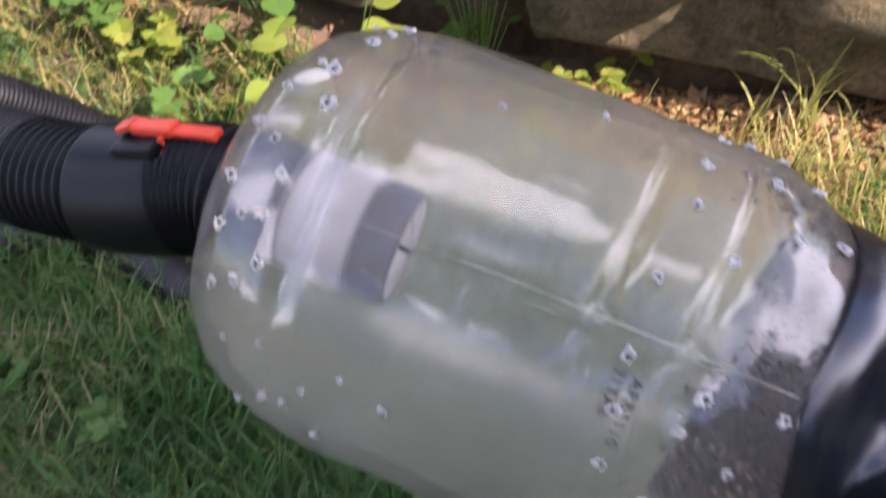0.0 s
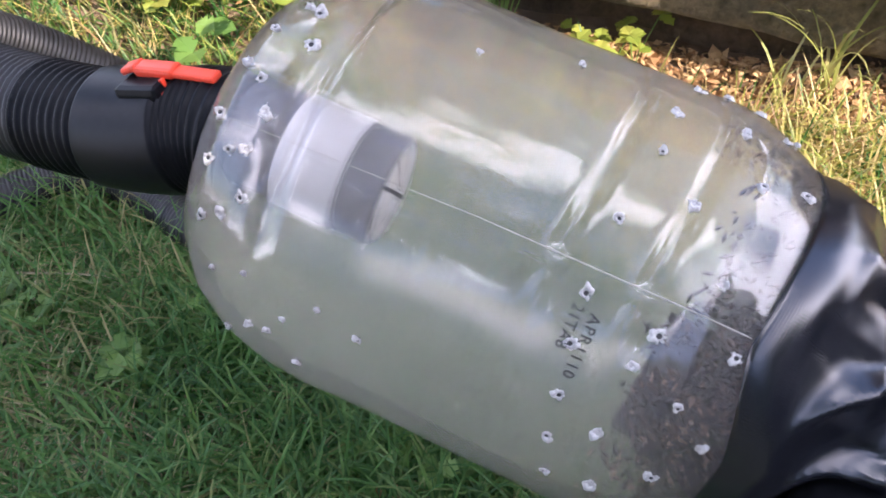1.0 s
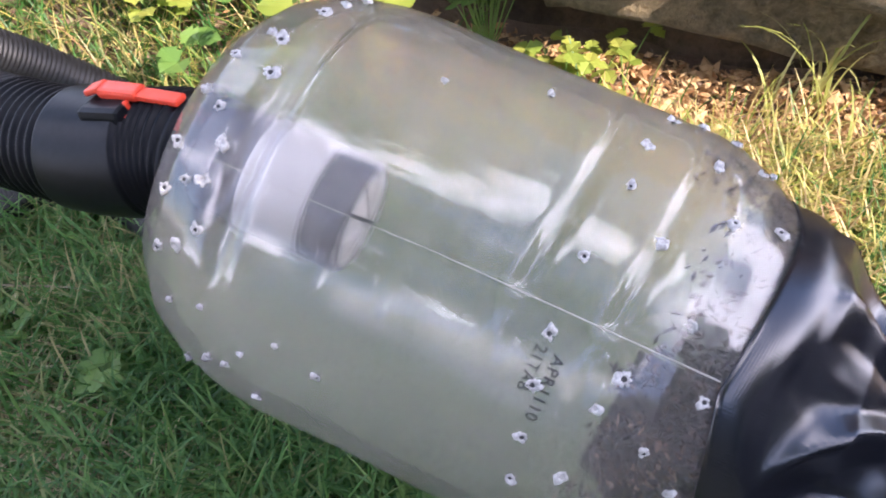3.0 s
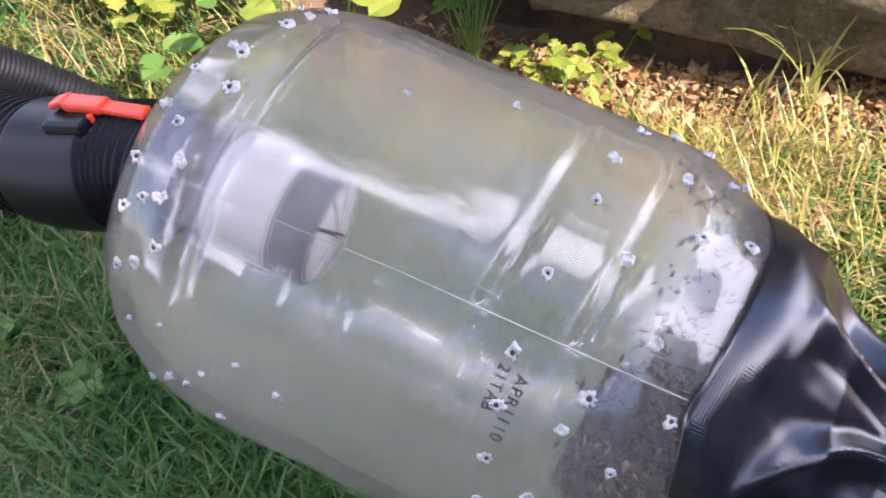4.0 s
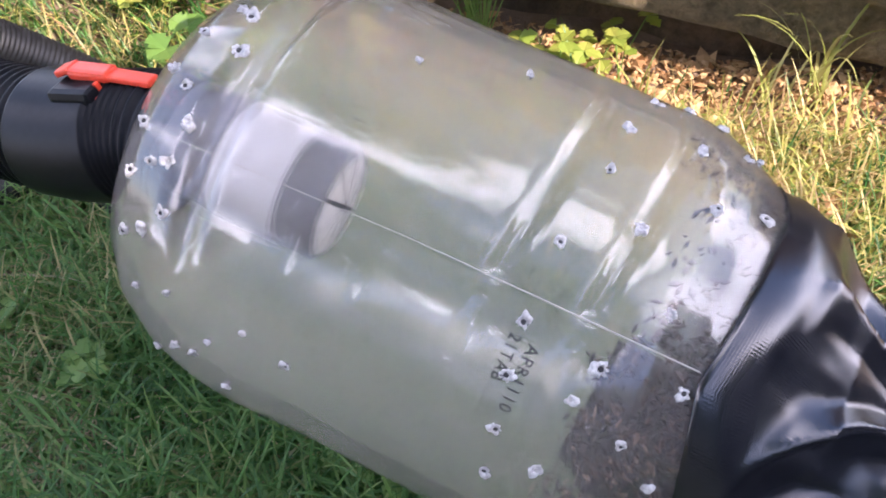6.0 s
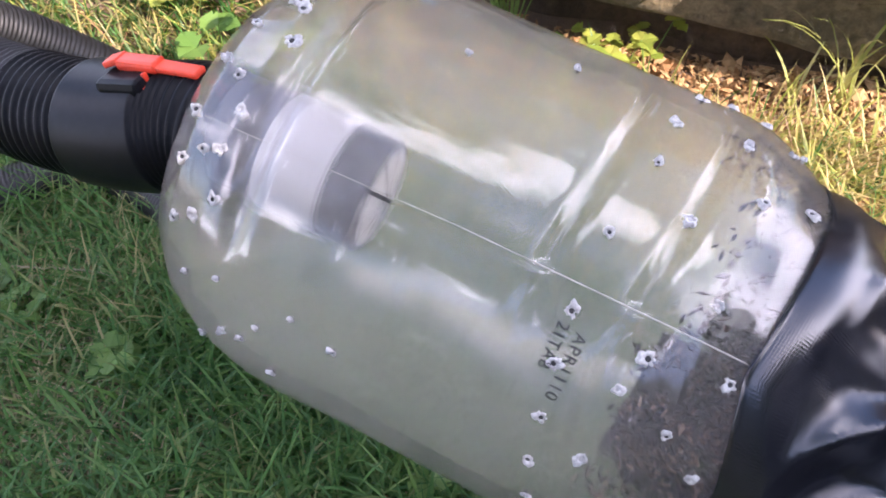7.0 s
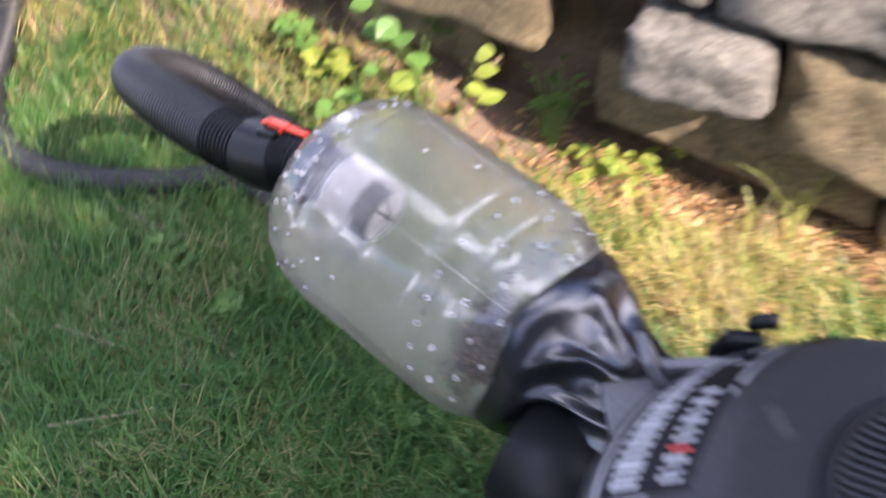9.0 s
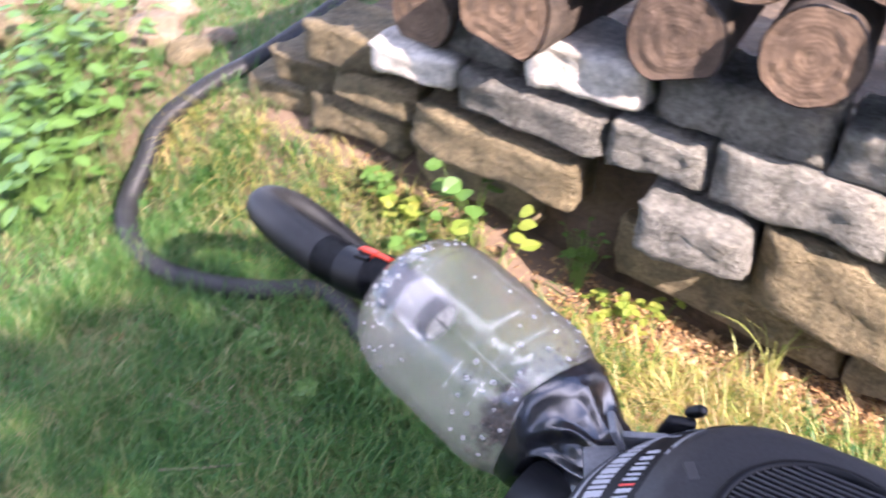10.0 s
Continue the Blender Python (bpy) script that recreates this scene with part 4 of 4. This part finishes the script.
    def slope(z):
        return 0.219 - (z - 0.508) / 0.048 * 0.044

    def rows(z0, z1):
        return [(z0 + (z1 - z0) * k / 3, slope(z0 + (z1 - z0) * k / 3)) for k in range(4)]

    band("label_border", lo, hi, rows(0.5095, 0.5480), MAT_PALE, 0.0006, "pale grey label border")
    band("label_field", lo + 0.016, hi - 0.016, rows(0.5120, 0.5455), MAT_BLACK, 0.0014)
    rnd = random.Random(8)
    th = lo + 0.07
    while th < hi - 0.09:
        w = rnd.uniform(0.025, 0.06)
        band("label_bar", th, th + w, rows(0.5165, 0.5265), MAT_PALE, 0.0020)
        if rnd.random() < 0.85:
            band("label_bar", th, th + w * 0.7, rows(0.5330, 0.5410), MAT_REDPRINT if rnd.random() < 0.3 else MAT_PALE, 0.0020)
        th += w + rnd.uniform(0.010, 0.018)
    # inlet port under the sleeve
    bm = bmesh.new()
    bmesh.ops.create_cone(bm, cap_ends=True, segments=40, radius1=0.075, radius2=0.066, depth=0.16, matrix=pose(-0.245, 0.055, 0.365, 0, -82, -10))
    bmesh.ops.bevel(bm, geom=[e for e in bm.edges if len(e.link_faces) == 2 and e.calc_face_angle() > 0.8], offset=0.006, segments=2, affect="EDGES")
    part("inlet_port", bm, MAT_BLACK, vac, smooth=True)
    # inlet housing, bracket and knob beside the sleeve
    bm = bmesh.new()
    box(bm, (0.12, 0.085, 0.022), (-0.178, 0.088, 0.490), pose(0, 0, 0, -6, -8, 28), bevel=0.006)
    part("inlet_housing", bm, MAT_GREY, vac, "dark grey inlet housing")
    bm = bmesh.new()
    box(bm, (0.010, 0.040, 0.050), (-0.212, 0.118, 0.515), pose(0, 0, 0, 0, -24, 30), bevel=0.003)
    part("bracket", bm, MAT_GREY, vac)
    bm = bmesh.new()
    box(bm, (0.060, 0.010, 0.030), (-0.180, 0.132, 0.508), pose(0, 0, 0, 14, 0, 28), bevel=0.003)
    part("side_rib", bm, MAT_GREY, vac)
    bm = bmesh.new()
    box(bm, (0.040, 0.016, 0.050), (-0.150, 0.170, 0.515), pose(0, 0, 0, 20, 10, 30), bevel=0.006)
    box(bm, (0.016, 0.014, 0.030), (-0.132, 0.182, 0.545), pose(0, 0, 0, 30, 40, 30), bevel=0.005)
    part("latch_knob", bm, MAT_BLACK, vac, smooth=True)


build_vacuum()


# ---- stone wall ----
wall = new("stone_wall")
tagged(wall, "low dry stone garden wall of weathered grey slabs", "wall", kind="structure")


def stone(x0, x1, z0, z1, front, mat, seed, depth=0.22, slope=0.0, bulge=0.014):
    """One rough-hewn block with chipped edges and an uneven face."""
    bm = bmesh.new()
    w, h = x1 - x0, z1 - z0
    box(bm, (w, depth, h), (0, 0, 0))
    bmesh.ops.subdivide_edges(bm, edges=bm.edges[:], cuts=9, use_grid_fill=True)
    for v in bm.verts:
        u = Vector((v.co.x / w * 2, v.co.y / depth * 2, v.co.z / h * 2))
        c = sorted((abs(u.x), abs(u.y), abs(u.z)))
        if c[1] > 0.9:
            v.co *= 1 - 0.05 * c[1]
            v.co.y += 0.006 if u.y < 0 else 0
        p = v.co * 9 + Vector((seed * 3.1, seed * 1.7, seed))
        q = v.co * 28 + Vector((seed, seed * 2.3, 0))
        v.co += Vector((noise.noise(p), noise.noise(p + Vector((7, 0, 0))), noise.noise(p + Vector((0, 7, 0))))) * bulge
        v.co += Vector((noise.noise(q), noise.noise(q + Vector((5, 0, 0))), noise.noise(q + Vector((0, 5, 0))))) * bulge * 0.5
        v.co += Vector((noise.noise(q * 2.6), noise.noise(q * 2.6 + Vector((5, 0, 0))), noise.noise(q * 2.6 + Vector((0, 5, 0))))) * bulge * 0.28
        v.co.z += slope * v.co.x
    ob = part("stone", bm, mat, wall, smooth=True)
    ob.matrix_local = pose((x0 + x1) / 2, front + depth / 2, (z0 + z1) / 2)
    return ob


STONES = [
    # x0, x1, z0, z1, front y, kind, slope along x
    (-0.255, 0.130, 0.474, 0.580, 1.335, "s", -0.10), (0.142, 0.366, 0.448, 0.558, 1.335, "s", -0.04), (0.378, 0.735, 0.418, 0.548, 1.335, "s", -0.11), (0.75, 1.08, 0.375, 0.51, 1.33, "s", -0.06), (1.09, 1.42, 0.36, 0.50, 1.34, "s", -0.05),
    (-0.50, -0.272, 0.532, 0.612, 1.335, "w", -0.10), (-0.31, -0.10, 0.605, 0.690, 1.38, "s", -0.20), (-0.075, 0.208, 0.592, 0.705, 1.335, "w", -0.06), (0.22, 0.585, 0.562, 0.680, 1.36, "s", -0.08), (0.60, 0.95, 0.53, 0.645, 1.35, "s", -0.08), (0.96, 1.3, 0.515, 0.63, 1.36, "s", -0.05),
    (-0.40, 0.070, 0.318, 0.452, 1.345, "o", -0.12), (0.250, 0.488, 0.290, 0.415, 1.275, "s", -0.10), (0.50, 0.83, 0.165, 0.385, 1.345, "o", -0.20), (0.85, 1.15, 0.10, 0.335, 1.33, "o", -0.15),
    (0.165, 0.715, 0.082, 0.235, 1.400, "o", -0.20), (0.728, 1.02, 0.015, 0.140, 1.395, "o", -0.10), (1.03, 1.4, -0.06, 0.08, 1.39, "o", -0.10), (-0.45, -0.06, 0.19, 0.315, 1.42, "o", -0.10),
    (-0.78, -0.51, 0.50, 0.60, 1.38, "o", -0.05), (-0.68, -0.41, 0.40, 0.49, 1.38, "o", -0.08), (-0.95, -0.70, 0.39, 0.48, 1.42, "o", -0.05), (-0.80, -0.46, 0.28, 0.385, 1.40, "o", -0.05), (-1.10, -0.82, 0.28, 0.37, 1.45, "o", 0.02),
]


# ---- logs ----
def log(x, z, r, front, seed, label, flat=0.0):
    thing = new("firewood_log")
    thing.matrix_world = pose(x, front, z, 0, random.Random(seed).uniform(-20, 20), random.Random(seed + 1).uniform(-5, 5))
    tagged(thing, label, "log", group="firewood stack")
    segs, depth = 40, 0.60

    def outline(th, k):
        rr = r * (1 + 0.07 * noise.noise(Vector((math.cos(th) * 1.3, math.sin(th) * 1.3, seed))) + 0.03 * noise.noise(Vector((math.cos(th) * 6, math.sin(th) * 6, seed + k * 0.4))))
        zz = rr * math.sin(th)
        return rr * math.cos(th), max(zz, -r * (1 - flat))

    verts, faces = [], []
    for k in range(10):
        for j in range(segs):
            px, pz = outline(2 * math.pi * j / segs, k)
            verts.append((px, depth * k / 9, pz))
    for k in range(9):
        for j in range(segs):
            n = (j + 1) % segs
            faces.append((k * segs + j, k * segs + n, (k + 1) * segs + n, (k + 1) * segs + j))
    put("bark", verts, faces, MAT_BARK, thing, "dark rough bark")
    verts, faces = [(0, -0.003, 0)], []
    for ring in range(1, 7):
        for j in range(segs):
            px, pz = outline(2 * math.pi * j / segs, 0)
            s = ring / 6 * 0.955
            verts.append((px * s, -0.004 + 0.003 * noise.noise(Vector((px * s * 40, pz * s * 40, seed))) + 0.0015 * (ring % 2), pz * s))
    for j in range(segs):
        faces.append((0, 1 + (j + 1) % segs, 1 + j))
    for ring in range(5):
        for j in range(segs):
            n = (j + 1) % segs
            a, b = 1 + ring * segs, 1 + (ring + 1) * segs
            faces.append((a + j, a + n, b + n, b + j))
    put("cut_end", verts, faces, MAT_WOOD, thing, "cracked brown sawn end")


LOGS = [(-0.085, 0.785, 0.115, 1.27, 0.25), (0.275, 0.775, 0.10, 1.31, 0.2), (0.530, 0.800, 0.094, 1.28, 0.0), (0.745, 0.835, 0.098, 1.27, 0.0), (-0.36, 0.70, 0.085, 1.36, 0.2), (0.97, 0.80, 0.10, 1.29, 0.0),
        (0.10, 0.94, 0.09, 1.31, 0.0), (0.40, 0.955, 0.09, 1.30, 0.0), (0.64, 0.99, 0.095, 1.30, 0.0), (-0.2, 0.98, 0.09, 1.33, 0.0), (0.86, 1.0, 0.09, 1.31, 0.0), (-0.45, 0.86, 0.09, 1.34, 0.0), (1.15, 0.93, 0.09, 1.30, 0.0),
        # top two rows lie out of view, added to keep sun off the gaps
        (-0.33, 1.09, 0.09, 1.33, 0.0), (-0.06, 1.12, 0.09, 1.31, 0.0), (0.25, 1.12, 0.095, 1.31, 0.0), (0.50, 1.15, 0.09, 1.30, 0.0), (0.75, 1.17, 0.09, 1.30, 0.0), (1.0, 1.15, 0.09, 1.31, 0.0),
        (0.12, 1.29, 0.09, 1.33, 0.0), (0.38, 1.30, 0.09, 1.33, 0.0), (0.63, 1.33, 0.09, 1.33, 0.0)]
for k, (x, z, r, front, flat) in enumerate(LOGS):
    log(x, z, r, front, 20 + k, "split firewood log with a flat face in the stack" if flat else "round firewood log with a sawn end in the stack", flat)

# earth behind the wall
bm = bmesh.new()
box(bm, (2.2, 1.2, 0.62), (0.36, 2.085, 0.27))
bmesh.ops.subdivide_edges(bm, edges=bm.edges[:], cuts=12, use_grid_fill=True)
for v in bm.verts:
    v.co += Vector((noise.noise(v.co * 6), noise.noise(v.co * 6 + Vector((9, 0, 0))), noise.noise(v.co * 6 + Vector((0, 9, 0))))) * 0.03
tagged(part("earth_bank", bm, MAT_SOIL), "dark earth packed behind the dry stone wall", "earth", kind="structure")


# ---- hedges and trees added out of view ----
def hedge(name, x0, x1, y0, y1, z0, z1, n, seed, label, size=0.09):
    """A leafy mass of many small leaves on a bundle of stems."""
    rnd = random.Random(seed)
    thing = new(name)
    tagged(thing, label, "hedge")
    bm = bmesh.new()
    for k in range(9):
        x, y = rnd.uniform(x0, x1), rnd.uniform(y0, y1)
        bmesh.ops.create_cone(bm, cap_ends=True, segments=8, radius1=0.05, radius2=0.015, depth=z1 - 0.1, matrix=pose(x, y, (z1 - 0.1) / 2, rnd.uniform(-4, 4), rnd.uniform(-4, 4), 0))
    part("stems", bm, MAT_BARK, thing)
    verts, faces = [], []
    for k in range(n):
        c = Vector((rnd.uniform(x0, x1), rnd.uniform(y0, y1), rnd.uniform(z0, z1)))
        d = Vector((rnd.gauss(0, 1), rnd.gauss(0, 1), rnd.gauss(0, 1))).normalized()
        e = d.orthogonal().normalized() * size * 0.35
        d *= size * rnd.uniform(0.5, 1.1)
        b = len(verts)
        verts += [c - d, c + e, c + d, c - e]
        faces.append((b, b + 1, b + 2, b + 3))
    put("leaves", verts, faces, MAT_HEDGE, thing)


# unseen blocker: its end and height set where the lawn's shade stops
hedge("shade_hedge", 5.0, 5.8, -9.0, -0.72, 0.0, 4.45, 8500, 31, "tall green hedge out of view, added to shade the lawn", 0.26)
# added behind the camera for a dark horizon in the jar's gloss
hedge("mirror_hedge", -7.0, 5.0, -8.0, -7.0, 0.0, 4.2, 6000, 32, "tall green hedge out of view, added to darken what the jar mirrors", 0.30)


def unseen_tree(x, y, height, reach, n, seed, label):
    """An added tree out of view that darkens the sky mirrored in the jar: trunk, forked limbs and a crown of leaf
    clumps with gaps.
    """
    rnd = random.Random(seed)
    thing = new("unseen_tree")
    thing.matrix_world = pose(x, y, 0)
    tagged(thing, label, "tree")
    v, f = tube([Vector((0.05 * math.sin(k * 0.7), 0.04 * math.cos(k * 0.9), height * 0.62 * k / 9)) for k in range(10)], lambda i, th: 0.17 * (1 - 0.55 * i / 9) * (1 + 0.06 * math.sin(3 * th)), 14)
    put("trunk", v, f, MAT_BARK, thing, smooth=True)
    tips = []
    for k in range(11):
        az = 2 * math.pi * k / 11 + rnd.uniform(-0.2, 0.2)
        out = reach * rnd.uniform(0.6, 1.0)
        end = Vector((math.cos(az) * out, math.sin(az) * out, height * rnd.uniform(0.66, 1.0)))
        base = Vector((0, 0, height * rnd.uniform(0.38, 0.58)))
        mid = base.lerp(end, 0.5) + Vector((0, 0, 0.35))
        pts, _ = spline([base, mid, end], 12)
        v, f = tube(pts, lambda i, th: 0.055 * (1 - 0.8 * i / 11), 8)
        put("limb", v, f, MAT_BARK, thing, smooth=True)
        tips += [pts[i] for i in (5, 7, 8, 9, 10, 11)]
    verts, faces = [], []
    for k in range(n):
        tip = tips[k % len(tips)]
        c = tip + Vector((rnd.gauss(0, 0.30), rnd.gauss(0, 0.30), rnd.gauss(0, 0.20)))
        d = Vector((rnd.gauss(0, 1), rnd.gauss(0, 1), rnd.gauss(0, 0.6))).normalized()
        e = d.orthogonal().normalized() * rnd.uniform(0.03, 0.05)
        d *= rnd.uniform(0.07, 0.12)
        b = len(verts)
        verts += [c - d, c + e, c + d, c - e]
        faces.append((b, b + 1, b + 2, b + 3))
    put("crown", verts, faces, MAT_HEDGE, thing, "loose crown of green leaves")


# placed to cover bright sky in the jar's reflections, clear of the sun
unseen_tree(-1.3, 3.4, 5.2, 3.0, 9000, 61, "unseen tall tree with a loose green crown, added behind the wall")
unseen_tree(-2.3, -2.3, 6.6, 2.8, 9000, 62, "unseen tall tree with a loose green crown, added over the lawn")
unseen_tree(0.4, -4.6, 7.8, 2.7, 8000, 63, "unseen tall tree with a loose green crown, added across the lawn")


# ---- rocks at the edge of the planting ----
def rock(x, y, size, seed, mat):
    bm = bmesh.new()
    bmesh.ops.create_icosphere(bm, subdivisions=4, radius=size)
    for v in bm.verts:
        p = v.co / size * 1.4 + Vector((seed, seed * 2, 0))
        v.co *= 1 + 0.28 * noise.noise(p) + 0.10 * noise.noise(p * 3.1) + 0.04 * noise.noise(p * 9)
        v.co.z *= 0.62
    ob = part("edging_rock", bm, mat, smooth=True)
    ob.matrix_world = pose(x, y, ground_z(x, y) + size * 0.25, 0, 0, seed * 40)
    tagged(ob, "rough tan rock edging the planting bed", "rock", group="edging rocks")


for k, (x, y, size) in enumerate([(-2.50, 1.62, 0.13), (-2.30, 1.42, 0.10), (-2.62, 1.40, 0.12), (-1.98, 1.62, 0.11), (-1.70, 1.60, 0.12), (-1.46, 1.55, 0.08), (-1.86, 1.80, 0.12), (-2.2, 1.75, 0.13), (-1.50, 1.72, 0.07), (-2.8, 1.65, 0.14)]):
    rock(x, y, size, k + 1, MAT_OCHRE if k % 2 else MAT_WOODROCK)


# ---- stones of the wall ----
KINDS = {"s": MAT_STONE, "o": MAT_OCHRE, "w": MAT_WHITESTONE}
for k, (x0, x1, z0, z1, front, kind, slope) in enumerate(STONES):
    stone(x0, x1, z0, z1, front, KINDS[kind], k + 1, slope=slope)
